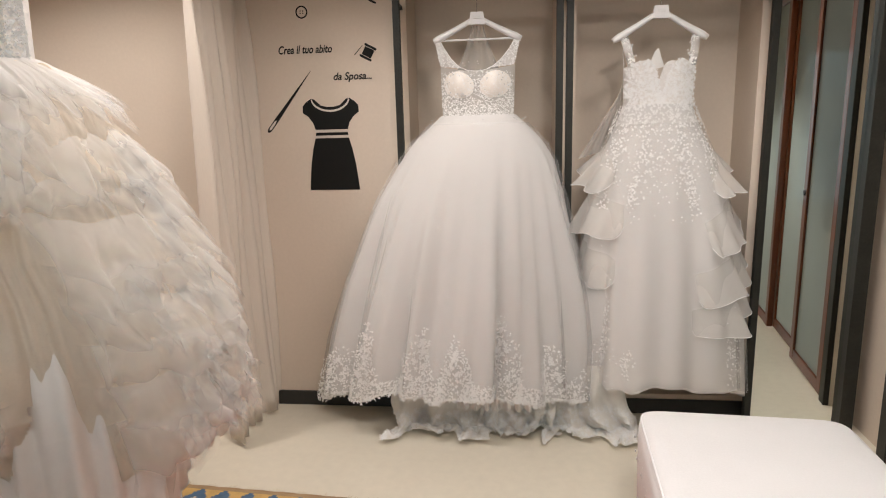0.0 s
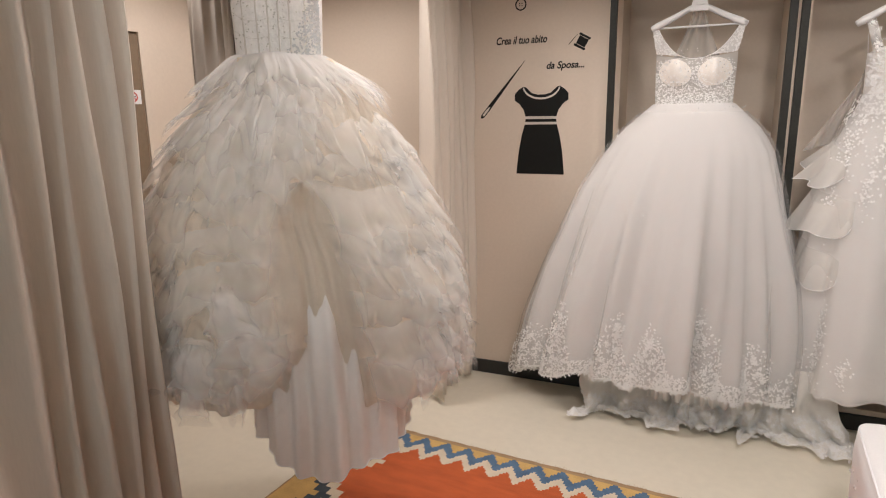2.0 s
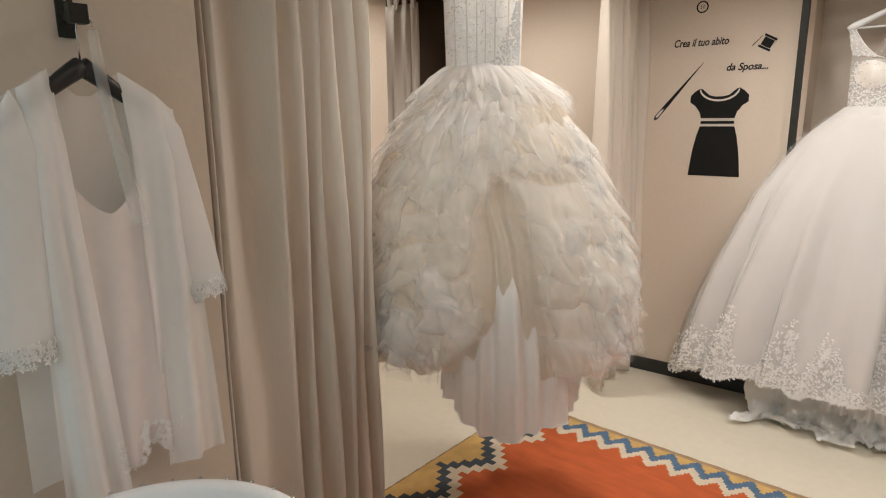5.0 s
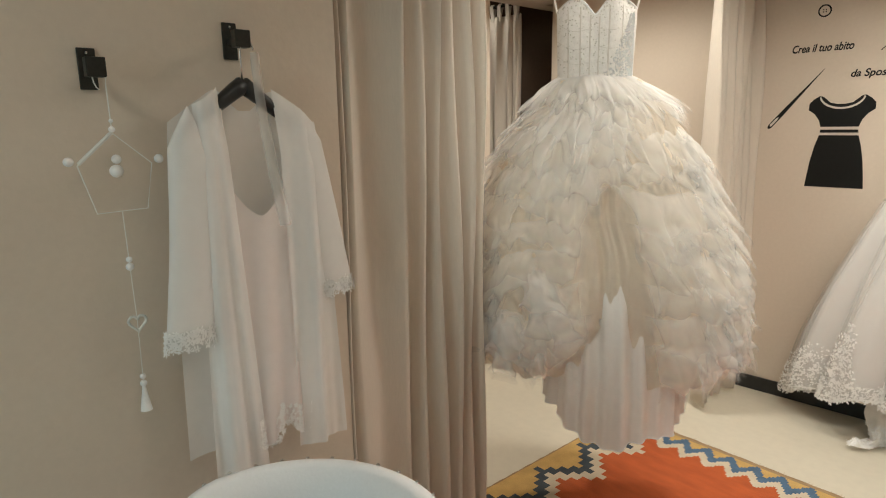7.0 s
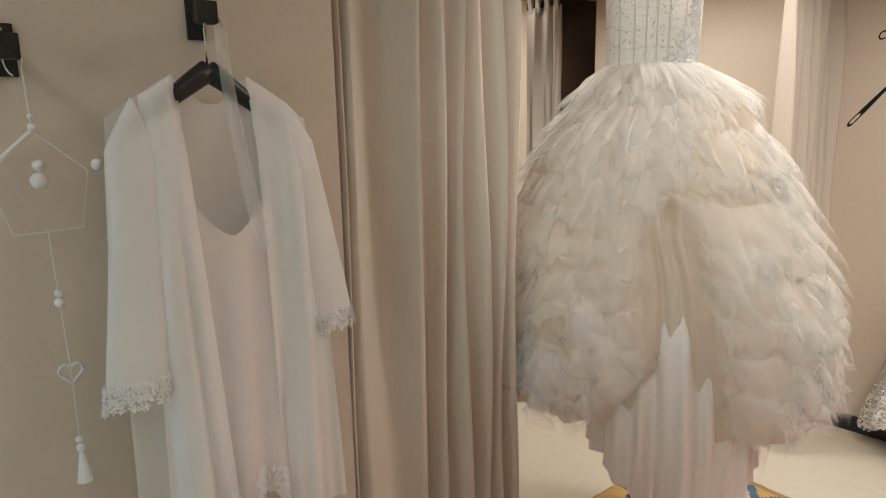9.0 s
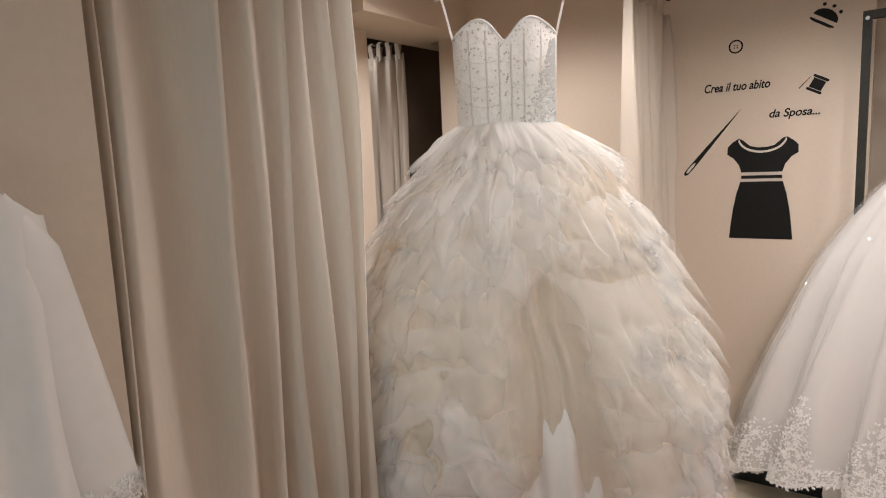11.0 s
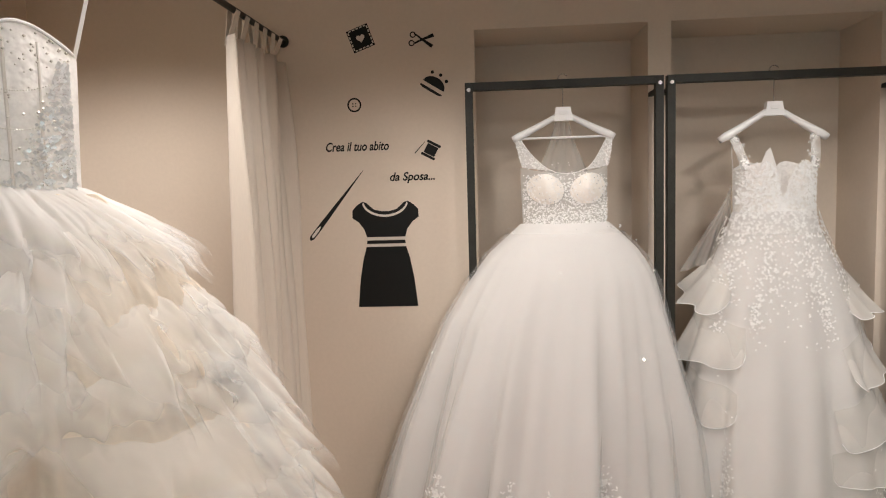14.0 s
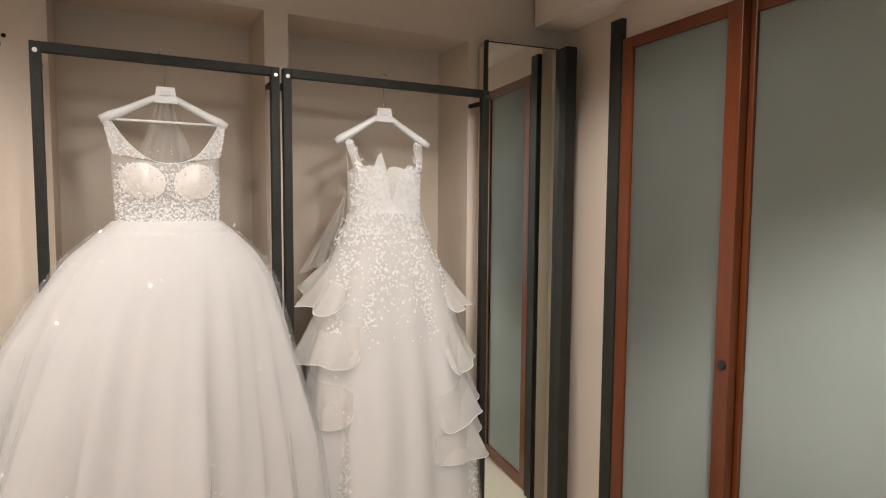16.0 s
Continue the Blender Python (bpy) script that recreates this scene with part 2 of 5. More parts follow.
# ---- the room ----
# The back wall runs at a slight angle: its own axes are u along it, v towards the room (negative y), z.
BACK = pose(-0.5, 2.78, 0, 0, 0, 3.7)


E = 1.93
EC = 1.985
bm = boxes([(-3.4, 3.6, -2.75, 3.5, -0.2, 0)])
structure("floor", bm, FLOOR, "pale beige poured resin floor", "floor")
bm = boxes([(-3.4, 3.6, -2.75, 3.5, CEIL, CEIL + 0.15)])
structure("ceiling", bm, CEILING, "off-white painted ceiling with small recessed spots", "ceiling")
# back wall with two niches
NZ0, NZ1, ND = 0.10, 2.25, 0.28
N1, N2 = (0.405, 1.088), (1.177, 1.968)
bm = boxes([(-1.66, N1[0], 0, ND + 0.1, 0, CEIL), (N1[1], N2[0], 0, ND + 0.1, 0, CEIL), (N2[1], 2.62, 0, ND + 0.1, 0, CEIL),
            (N1[0], N1[1], 0, ND + 0.1, NZ1, CEIL), (N2[0], N2[1], 0, ND + 0.1, NZ1, CEIL),
            (N1[0], N1[1], 0, ND + 0.1, 0, NZ0), (N2[0], N2[1], 0, ND + 0.1, 0, NZ0),
            (N1[0], N1[1], ND, ND + 0.1, NZ0, NZ1), (N2[0], N2[1], ND, ND + 0.1, NZ0, NZ1)])
structure("wall_north", bm, WALL, "beige plaster wall with two tall recessed niches", "wall", BACK)
bm = boxes([(-0.36, 2.03, -0.012, 0, 0.0, 0.075)])
structure("baseboard_1", bm, SKIRTING, "low black skirting strip along the wall", "baseboard", BACK)
# right-hand wall, with the sliding glass doors set in it
DY0, DY1, DZ = -0.02, 2.425, 2.198
bm = boxes([(EC, EC + 0.12, 2.496, 3.1, 0, CEIL), (E, EC + 0.12, 2.432, 2.496, 0, CEIL), (E, EC + 0.12, DY1, 2.432, 0, CEIL), (E, E + 0.12, -2.75, DY0, 0, CEIL), (E, E + 0.12, DY0, DY1, DZ, CEIL)])
structure("wall_east", bm, WALL, "beige plaster wall around sliding glass doors", "wall")
bm = boxes([(1.80, E - 0.003, -2.5, 2.495, 2.345, CEIL), (1.80, EC - 0.003, 2.497, 2.9, 2.345, CEIL)])
structure("ceiling_bulkhead", bm, CEILING, "off-white boxed bulkhead above the glass doors", "ceiling")
# left-hand partition, the fitting room and the walls that close the place
WX = -0.84
bm = boxes([(WX - 0.12, WX, -2.75, 0.22, 0, CEIL)])
structure("wall_west", bm, WALL, "beige plaster partition wall with black hooks", "wall")
bm = boxes([(WX - 0.12, E, -2.6, -2.45, 0, 0.4), (WX - 0.12, E, -2.6, -2.45, 2.2, CEIL), (WX - 0.12, -0.6, -2.6, -2.45, 0.4, 2.2), (1.0, E, -2.6, -2.45, 0.4, 2.2)])
structure("wall_south", bm, WALL, "beige plaster wall with a wide shop window", "wall")
FX = -2.26
bm = boxes([(FX - 0.12, FX, -0.4, 2.20, 0, CEIL), (FX - 0.12, FX, 2.20, 2.95, 2.235, CEIL)])
structure("wall_fitting_room_west", bm, WALL, "beige plaster wall of the fitting room with an opening", "wall")
bm = boxes([(FX - 0.12, WX - 0.12, -0.52, -0.4, 0, CEIL)])
structure("wall_fitting_room_south", bm, WALL, "beige plaster wall closing the fitting room", "wall")
# The darkness inside the opening is put into these walls' colour.
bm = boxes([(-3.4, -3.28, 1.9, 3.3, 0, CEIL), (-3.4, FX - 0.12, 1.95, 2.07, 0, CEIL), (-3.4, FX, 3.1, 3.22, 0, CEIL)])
structure("wall_back_room", bm, DARKIN, "walls of the room behind, its dark interior put into their brown colour", "wall")
# room beyond the frosted glass
bm = boxes([(3.5, 3.6, -2.75, 3.5, 0, CEIL), (E + 0.12, 3.5, 3.3, 3.42, 0, CEIL), (E + 0.12, 3.5, -1.2, -1.08, 0, CEIL)])
structure("wall_beyond_glass", bm, WALL, "plain walls of the room behind the glass doors", "wall")

# shop window in the south wall
win = structure("window_1", boxes([(-0.6, 1.0, -2.56, -2.5, 0.4, 0.46), (-0.6, 1.0, -2.56, -2.5, 2.14, 2.2), (-0.6, -0.54, -2.56, -2.5, 0.46, 2.14), (0.94, 1.0, -2.56, -2.5, 0.46, 2.14)]),
                BLACK, "black steel shop window frame", "window")
glass = bpy.data.materials.new("clear_glass")
glass.use_nodes = True
glass.node_tree.nodes["Principled BSDF"].inputs["Transmission Weight"].default_value = 1
glass.node_tree.nodes["Principled BSDF"].inputs["Roughness"].default_value = 0
pane = part("pane", boxes([(-0.54, 0.94, -2.535, -2.527, 0.46, 2.14)]), glass, win)
pane.visible_shadow = False

# black joint where the back wall meets the fitting-room ceiling
structure("trim_1", boxes([(-1.2, -0.57, -0.02, 0, CEIL - 0.022, CEIL - 0.002)]), SKIRTING, "thin black shadow-gap trim under the ceiling", "trim", BACK)
bm = boxes([(FX, FX + 0.30, 1.89, 2.72, 2.235, CEIL - 0.002)])
structure("ceiling_box", bm, WALL, "beige boxed soffit hanging from the ceiling", "ceiling")
bm = boxes([(FX, FX + 0.025, 1.42, 1.47, 0, 1.92), (FX, FX + 0.025, 1.86, 1.915, 0, 1.92), (FX, FX + 0.025, 1.47, 1.86, 1.86, 1.92)])
dr = structure("door_1", boxes([(FX, FX + 0.012, 1.47, 1.86, 0.01, 1.86)]), DARKWOOD, "dark brown door panel with a no-smoking sign", "door")
part("door_frame", bm, WALL, dr)

# ---- ceiling spots ----
def ceiling_spot():
    e = thing("ceiling_spot", "small round white recessed ceiling spot", "spotlight", group="ceiling spots")
    bm = bmesh.new()
    sheet(bm, 24, 4, lambda u, v: ((0.05 - 0.012 * abs(v - 0.5) * 2 if v > 0.2 else 0.034) * math.cos(u * math.tau), (0.05 - 0.012 * abs(v - 0.5) * 2 if v > 0.2 else 0.034) * math.sin(u * math.tau), -0.012 * math.sin(v * math.pi) - 0.001), True)
    part("ring", bm, PLASTIC, e, smooth=True)
    bm = bmesh.new()
    bmesh.ops.create_circle(bm, cap_ends=True, radius=0.034, segments=20, matrix=Matrix.Translation((0, 0, -0.006)))
    part("lens", bm, LAMPGLASS, e)
    return e


first = ceiling_spot()
first.matrix_world = pose(*SPOTS[0], CEIL)
# The last copy is the fixture of the added back-room spot.
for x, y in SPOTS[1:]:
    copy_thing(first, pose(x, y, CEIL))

# ---- sliding glass doors ----
def sliding_leaf(y0, y1, x, lock):
    """One frosted leaf in a wooden frame between y0 and y1, its face at x."""
    e = thing("sliding_door", "frosted glass sliding door in a red-brown wooden frame", "door", pose(x, (y0 + y1) / 2, 0), "sliding glass doors")
    h = (y1 - y0) / 2
    for a in (-h, h - 0.06):
        part("stile", box(bmesh.new(), 0, 0.035, a, a + 0.06, 0.02, 2.195, 0.003), WOOD, e)
    for z0, z1 in ((0.02, 0.085), (2.150, 2.195)):
        part("rail", box(bmesh.new(), 0.002, 0.033, -h + 0.056, h - 0.056, z0, z1, 0.003), WOOD, e)
    part("glass_pane", boxes([(0.013, 0.021, -h + 0.055, h - 0.055, 0.085, 2.150)]), FROST, e)
    if lock:
        bm = bmesh.new()
        bmesh.ops.create_cone(bm, cap_ends=True, segments=20, radius1=0.018, radius2=0.015, depth=0.008, matrix=pose(-0.003, -h + 0.027, 1.01, 0, -90, 0))
        part("finger_pull", bm, BLACKPLASTIC, e, "round black recessed finger pull")
    return e


EDGES = [2.423, 1.862, 1.25, 0.64, 0.0]
for i in range(4):
    sliding_leaf(EDGES[i + 1], EDGES[i] + (0.042 if i else 0), 1.905 + (0.0 if i % 2 == 0 else 0.04), i == 0)
post = thing("door_post", "flat black steel post beside the glass doors", "post")
part("upright", box(bmesh.new(), 1.903, 1.929, 2.429, 2.496, 0.0, 2.28, 0.003), BLACK, post)
# Dark box added behind the glass to give the dark blur beside the post.
blur_box = thing("dark_cabinet", "dark box added behind the frosted glass for a dark blur", "cabinet", pose(2.45, 2.45, 0))
part("body", box(bmesh.new(), -0.15, 0.25, -0.16, 0.2, 0.0, 2.3, 0.01), DARKIN, blur_box)

# ---- mirror panel ----
mir = thing("wall_mirror", "tall frameless mirror with black steel side post", "mirror", pose(1.75, 2.79, 0, 0, 0, -2.5))
part("mirror_glass", boxes([(-0.245, 0.116, 0.0, 0.006, 0.012, 2.226)]), MIRROR, mir)
part("backing", boxes([(-0.245, 0.16, 0.007, 0.09, 0, 2.222)]), WALL, mir, "beige boxed backing")
part("edge_strip", boxes([(-0.252, -0.246, -0.004, 0.03, 0, 2.236)]), BLACK, mir)
part("top_strip", boxes([(-0.245, 0.116, -0.002, 0.0065, 2.2265, 2.231)]), BLACK, mir)
part("side_post", box(bmesh.new(), 0.117, 0.172, -0.045, 0.006, 0, 2.236, 0.002), BLACK, mir, "square black steel post")

# ---- clothes racks ----
def rack(u0, u1, label):
    """A black steel frame standing just in front of the back wall."""
    e = thing("clothes_rack", label, "clothes rack", BACK @ pose((u0 + u1) / 2, -RACK_V, 0), "steel dress racks")
    h, w = (u1 - u0) / 2, 0.03
    for s in (-1, 1):
        a = s * (h - w / 2)
        p = part("post", box(bmesh.new(), a - w / 2, a + w / 2, -w / 2, w / 2, 0.006, 2.018, 0.0015), BLACK, e)
        part("foot_plate", box(bmesh.new(), a - 0.03, a + 0.03, -0.06, 0.07, 0, 0.006), BLACK, e)
        part("wall_stay", box(bmesh.new(), a - 0.008, a + 0.008, 0.015, RACK_V, 1.96, 1.976), BLACK, e)
        bm = bmesh.new()
        bmesh.ops.create_cone(bm, cap_ends=True, segments=6, radius1=0.008, radius2=0.008, depth=0.006, matrix=pose(a, -w / 2 - 0.002, 1.99, 90))
        part("bolt", bm, STEELWIRE, e)
    part("top_bar", box(bmesh.new(), -h + w, h - w, -w / 2, w / 2, 1.988, 2.018, 0.0015), BLACK, e)
    return e


rack(0.366, 1.111, "narrow black steel dress rack before a niche")
rack(1.124, 1.994, "wider black steel dress rack before a niche")

# ---- wall decals ----
def decal(name, label, pieces, category="wall decal"):
    """Vinyl pieces on the back wall: each an outline (u, z) and a material."""
    e = thing(name, label, category, BACK)
    for k, (outline, m, lift) in enumerate(pieces):
        if outline[0] == "ring":
            part("vinyl", flat_ring(*outline[1:]), m, e)
        else:
            part("vinyl", prism(bmesh.new(), outline, -0.0008 - lift, -0.0016 - lift), m, e)
    return e


def ring(cx, cz, r, n=24, sx=1.0, a0=0.0, a1=math.tau):
    return [(cx + sx * r * math.cos(a0 + (a1 - a0) * i / n), cz + r * math.sin(a0 + (a1 - a0) * i / n)) for i in range(n if a1 - a0 > 6.28 else n + 1)]


def flat_ring(cx, cz, r0, r1, y0=-0.0008, y1=-0.0016, n=28):
    """A flat ring in the wall's plane."""
    bm = bmesh.new()
    prof = [(r0, y0), (r1, y0), (r1, y1), (r0, y1), (r0, y0)]
    sheet(bm, n, 4, lambda u, v: (cx + prof[round(v * 4)][0] * math.cos(u * math.tau), prof[round(v * 4)][1], cz + prof[round(v * 4)][0] * math.sin(u * math.tau)), True)
    bmesh.ops.remove_doubles(bm, verts=bm.verts, dist=1e-5)
    return bm


def turned(pts, cx, cz, deg):
    c, s = math.cos(radians(deg)), math.sin(radians(deg))
    return [(cx + c * x - s * z, cz + s * x + c * z) for x, z in pts]


def dress_decal():
    cx, T = 0.022, 1.582
    # the top: cap sleeves, scooped neck
    right = [(0.094, T - 0.005), (0.118, T - 0.020), (0.137, T - 0.040), (0.138, T - 0.072), (0.112, T - 0.090), (0.090, T - 0.120), (0.080, T - 0.152)]
    neck = [(0.080 * math.sin(q), T - 0.004 - 0.042 * math.cos(q)) for q in np.linspace(-1.45, 1.45, 15)]
    top = [(cx - x, z) for x, z in right[::-1]] + [(cx + x, z) for x, z in neck] + [(cx + x, z) for x, z in right]
    nk = []
    for s, d in ((1, 0.0), (-1, 0.009)):
        nk += [(cx + (0.092 + d * 0.4) * math.sin(q), T + 0.004 - d - 0.064 * math.cos(q)) for q in np.linspace(-1.40, 1.40, 17)][::s]
    belt = [(cx - 0.079, T - 0.166), (cx + 0.079, T - 0.166), (cx + 0.081, T - 0.180), (cx - 0.081, T - 0.180)]
    sk = [(0.083, T - 0.193), (0.098, T - 0.245), (0.112, T - 0.32), (0.120, T - 0.39), (0.125, T - 0.444)]
    skirt = [(cx - x, z) for x, z in sk] + [(cx + x, z) for x, z in sk[::-1]]
    band = lambda z: [(cx - 0.082, z), (cx + 0.082, z), (cx + 0.082, z - 0.010), (cx - 0.082, z - 0.010)]
    return decal("dress_decal", "black vinyl wall sticker of a short dress", [(top, DECAL, 0), (nk, PALE, 0.0012), (belt, DECAL, 0), (skirt, DECAL, 0), (band(T - 0.1535), PALE, 0), (band(T - 0.1815), PALE, 0)])


dress_decal()


def needle_decal():
    a, b = Vector((-0.297, 1.423)), Vector((-0.064, 1.706))
    d = (b - a).normalized()
    s = Vector((-d.y, d.x))
    L = (b - a).length
    prof = [(0, 0.004), (0.012, 0.010), (0.05, 0.0105), (0.09, 0.010), (0.2, 0.0065), (L, 0.0008)]
    out = [a + d * t + s * w for t, w in prof] + [a + d * t - s * w for t, w in prof[::-1]]
    eye = [a + d * t + s * w for t, w in ((0.014, 0.002), (0.022, 0.0055), (0.055, 0.0055), (0.072, 0.002))] + [a + d * t - s * w for t, w in ((0.072, 0.002), (0.055, 0.0055), (0.022, 0.0055), (0.014, 0.002))]
    return decal("needle_decal", "black vinyl wall sticker of a sewing needle", [([tuple(p) for p in out], DECAL, 0), ([tuple(p) for p in eye], PALE, 0.0012)])


needle_decal()
bu, bz = -0.09, 1.972
decal("button_decal", "black vinyl wall sticker of a round button", [(("ring", bu, bz, 0.0225, 0.029), DECAL, 0)] + [(ring(bu + dx, bz + dz, 0.0028, 8), DECAL, 0) for dx in (-0.006, 0.006) for dz in (-0.005, 0.005)])
hu, hz = -0.054, 2.237
sq = [(-0.046, -0.046), (0.046, -0.046), (0.046, 0.046), (-0.046, 0.046)]
st = []
for i in range(4):
    for k in range(5):
        q = -0.032 + k * 0.016
        x0, z0, x1, z1 = ((q - 0.005, -0.043, q + 0.005, -0.038), (0.038, q - 0.005, 0.043, q + 0.005), (q - 0.005, 0.038, q + 0.005, 0.043), (-0.043, q - 0.005, -0.038, q + 0.005))[i]
        st.append((turned([(x0, z0), (x1, z0), (x1, z1), (x0, z1)], hu, hz, 20), PALE, 0.0012))
heart = [(0.0011 * 16 * math.sin(a) ** 3, 0.0011 * (13 * math.cos(a) - 5 * math.cos(2 * a) - 2 * math.cos(3 * a) - math.cos(4 * a))) for a in np.linspace(0, math.tau, 28)[:-1]]
decal("pincushion_patch_decal", "black vinyl wall sticker of a stitched heart patch", [(turned(sq, hu, hz, 20), DECAL, 0), (turned(heart, hu, hz, 14), PALE, 0.0012)] + st)
su, sz = 0.195, 2.221
decal("scissors_decal", "black vinyl wall sticker of open scissors", [(("ring", su - 0.036, sz + 0.021, 0.008, 0.0125), DECAL, 0), (("ring", su - 0.042, sz - 0.012, 0.008, 0.0125), DECAL, 0),
      (turned([(-0.036, -0.003), (0.0, -0.004), (0.05, -0.012), (0.05, 0.003), (0.0, 0.004), (-0.036, 0.003)], su, sz, 24), DECAL, 0),
      (turned([(-0.038, -0.003), (0.0, -0.004), (0.05, -0.006), (0.052, 0.009), (0.0, 0.004), (-0.038, 0.003)], su, sz + 0.002, -38), DECAL, 0)])
iu, iz = 0.236, 2.038
dome = [(0.048 * math.cos(a), 0.036 * math.sin(a)) for a in np.linspace(0, math.pi, 16)] + [(-0.05, -0.006), (0.05, -0.006)][:0]
decal("pincushion_decal", "black vinyl wall sticker of a pincushion with pins", [(turned(dome, iu, iz - 0.002, -32), DECAL, 0), (turned([(-0.049, -0.016), (0.049, -0.016), (0.05, -0.022), (0.034, -0.027), (-0.034, -0.027), (-0.05, -0.022)], iu, iz, -32), DECAL, 0)]
      + [(turned(ring(x, z, 0.007, 10), iu, iz, -32), DECAL, 0) for x, z in ((-0.03, 0.044), (0.005, 0.05), (0.038, 0.040))])
pu, pz = 0.209, 1.78
decal("thread_spool_decal", "black vinyl wall sticker of a thread spool", [(turned([(-0.024, -0.02), (0.024, -0.02), (0.02, 0), (0.024, 0.02), (-0.024, 0.02), (-0.02, 0)], pu + 0.01, pz, -28), DECAL, 0)]
      + [(turned([(a - b, z0), (-a + b, z0), (-a, z0 + 0.006), (-a + b, z0 + 0.011), (a - b, z0 + 0.011), (a, z0 + 0.006)], pu + 0.01, pz, -28), DECAL, 0.0004) for a, b, z0 in ((0.032, 0.004, 0.022), (0.032, 0.004, -0.033))]
      + [(turned([(-0.03, -0.002), (0.03, -0.001), (0.03, 0.001), (-0.03, 0.002)], pu - 0.035, pz + 0.012, 47), DECAL, 0)])


def lettering(name, words, u, z, width, height, tilt):
    c = bpy.data.curves.new(name, "FONT")
    c.body, c.size, c.shear, c.extrude, c.offset = words, 1, 0.25, 0.001, 0.02
    tmp = bpy.data.objects.new("tmp", c)
    scene.collection.objects.link(tmp)
    bpy.context.view_layer.update()
    me = bpy.data.meshes.new_from_object(tmp.evaluated_get(bpy.context.evaluated_depsgraph_get()))
    bpy.data.objects.remove(tmp)
    xs = [v.co.x for v in me.vertices]
    ys = [v.co.y for v in me.vertices]
    k = width / (max(xs) - min(xs))
    hgt = height / (max(ys) - min(ys))
    for v in me.vertices:
        v.co = Vector(((v.co.x - min(xs)) * k, v.co.y * hgt, v.co.z * 0.5))
    me.materials.append(DECAL)
    ob = new(name, me)
    ob.matrix_world = BACK @ pose(u, -0.0015, z) @ pose(0, 0, 0, 90) @ pose(0, 0, 0, 0, 0, tilt)
    return tagged(ob, "black script lettering on the beige wall: " + words, "wall lettering")


lettering("wall_lettering", "Crea il tuo abito", -0.215, 1.787, 0.262, 0.038, 0)
lettering("wall_lettering", "da Sposa...", 0.046, 1.660, 0.186, 0.046, 0)

# ---- curtains ----
def curtain(label, p0, p1, z0, z1, folds, amp, seed, flare=0.0, tabs=0, rod_z=None, shift=(0, 0), widths=None):
    """A pleated curtain between the plan points p0 and p1, gathered unevenly; tabs: loops over the rod."""
    rnd = random.Random(seed)
    p0, p1 = Vector(p0), Vector(p1)
    d = p1 - p0
    L = d.length
    d.normalize()
    nrm = Vector((-d.y, d.x))
    ws = widths or [rnd.uniform(0.6, 1.5) for _ in range(folds)]
    cum = np.cumsum([0] + ws) / sum(ws)
    hs = [rnd.uniform(0.6, 1.15) for _ in range(folds)]
    ph = [rnd.uniform(-1, 1) for _ in range(6)]
    mid = (p0 + p1) / 2

    def f(u, v):
        z = z1 + (z0 - z1) * v
        k = min(folds - 1, int(np.searchsorted(cum, u, "right")) - 1)
        q = (u - cum[k]) / (cum[k + 1] - cum[k])
        q = min(1, max(0, q + 0.10 * math.sin(3 * v + k + ph[0]) * math.sin(math.pi * q)))
        a = 0.5 - 0.5 * math.cos(math.tau * q)
        off = amp * hs[k] * (a ** 0.58 - 0.5) * (0.55 + 0.45 * min(1, v * 4)) * (1 + 0.25 * math.sin(2.2 * v + 1.7 * k))
        off += 0.012 * math.sin(4 * v + 9 * u + ph[1]) + 0.006 * math.sin(11 * v + 15 * u + ph[2])
        s = L * (u - 0.5) * (1 + flare * v) + 0.008 * math.sin(7 * v + 20 * u + ph[3])
        p = mid + d * s + nrm * off + Vector(shift) * v
        return (p.x, p.y, z + 0.006 * math.sin(26 * u) * (v > 0.99))

    e = thing("curtain", label, "curtain", pose(mid.x, mid.y, 0), "fitting-room curtains")
    bm = bmesh.new()
    sheet(bm, folds * 12, 26, f)
    bmesh.ops.translate(bm, verts=bm.verts, vec=(-mid.x, -mid.y, 0))
    ob = part("cloth", bm, CURTAIN, e, smooth=True)
    md = ob.modifiers.new("thickness", "SOLIDIFY")
    md.thickness = 0.004
    for i in range(tabs):
        u = (i + 0.5) / tabs
        x, y, _ = f(u, 0)
        c = mid + d * (L * (u - 0.5))
        top = rod_z + 0.018
        w = 0.016
        bm = bmesh.new()
        pts = [(x, y, z1 - 0.03), (c.x + nrm.x * 0.017, c.y + nrm.y * 0.017, rod_z), (c.x, c.y, top), (c.x - nrm.x * 0.017, c.y - nrm.y * 0.017, rod_z), (x - nrm.x * 0.006, y - nrm.y * 0.006, z1 - 0.03)]
        rows = [[bm.verts.new((px - mid.x + d.x * s, py - mid.y + d.y * s, pz)) for s in (-w, w)] for px, py, pz in pts]
        for a, b in zip(rows, rows[1:]):
            bm.faces.new((a[0], a[1], b[1], b[0]))
        t = part("tab_loop", bm, CURTAIN, e)
        t.modifiers.new("thickness", "SOLIDIFY").thickness = 0.003
    return e


ROD_Z = 2.235
curtain("cream linen curtain gathered in deep pleats", (-0.875, 0.235), (-0.875, 0.735), 0.03, 2.17, 7, 0.088, 4, 0.02, 6, ROD_Z, (0, 0), [0.3, 1.9, 0.8, 0.75, 0.7, 0.6, 0.5])
curtain("cream tab-top curtain drawn open against the wall", (-0.875, 2.29), (-0.875, 2.735), 0.03, 2.15, 6, 0.075, 9, 0.12, 6, ROD_Z, (0.02, 0.0))
curtain("cream tab-top curtain in the dark back opening", (-2.78, 2.64), (-2.42, 2.655), 0.03, 2.20, 5, 0.06, 12, 0.05, 5, 2.27)


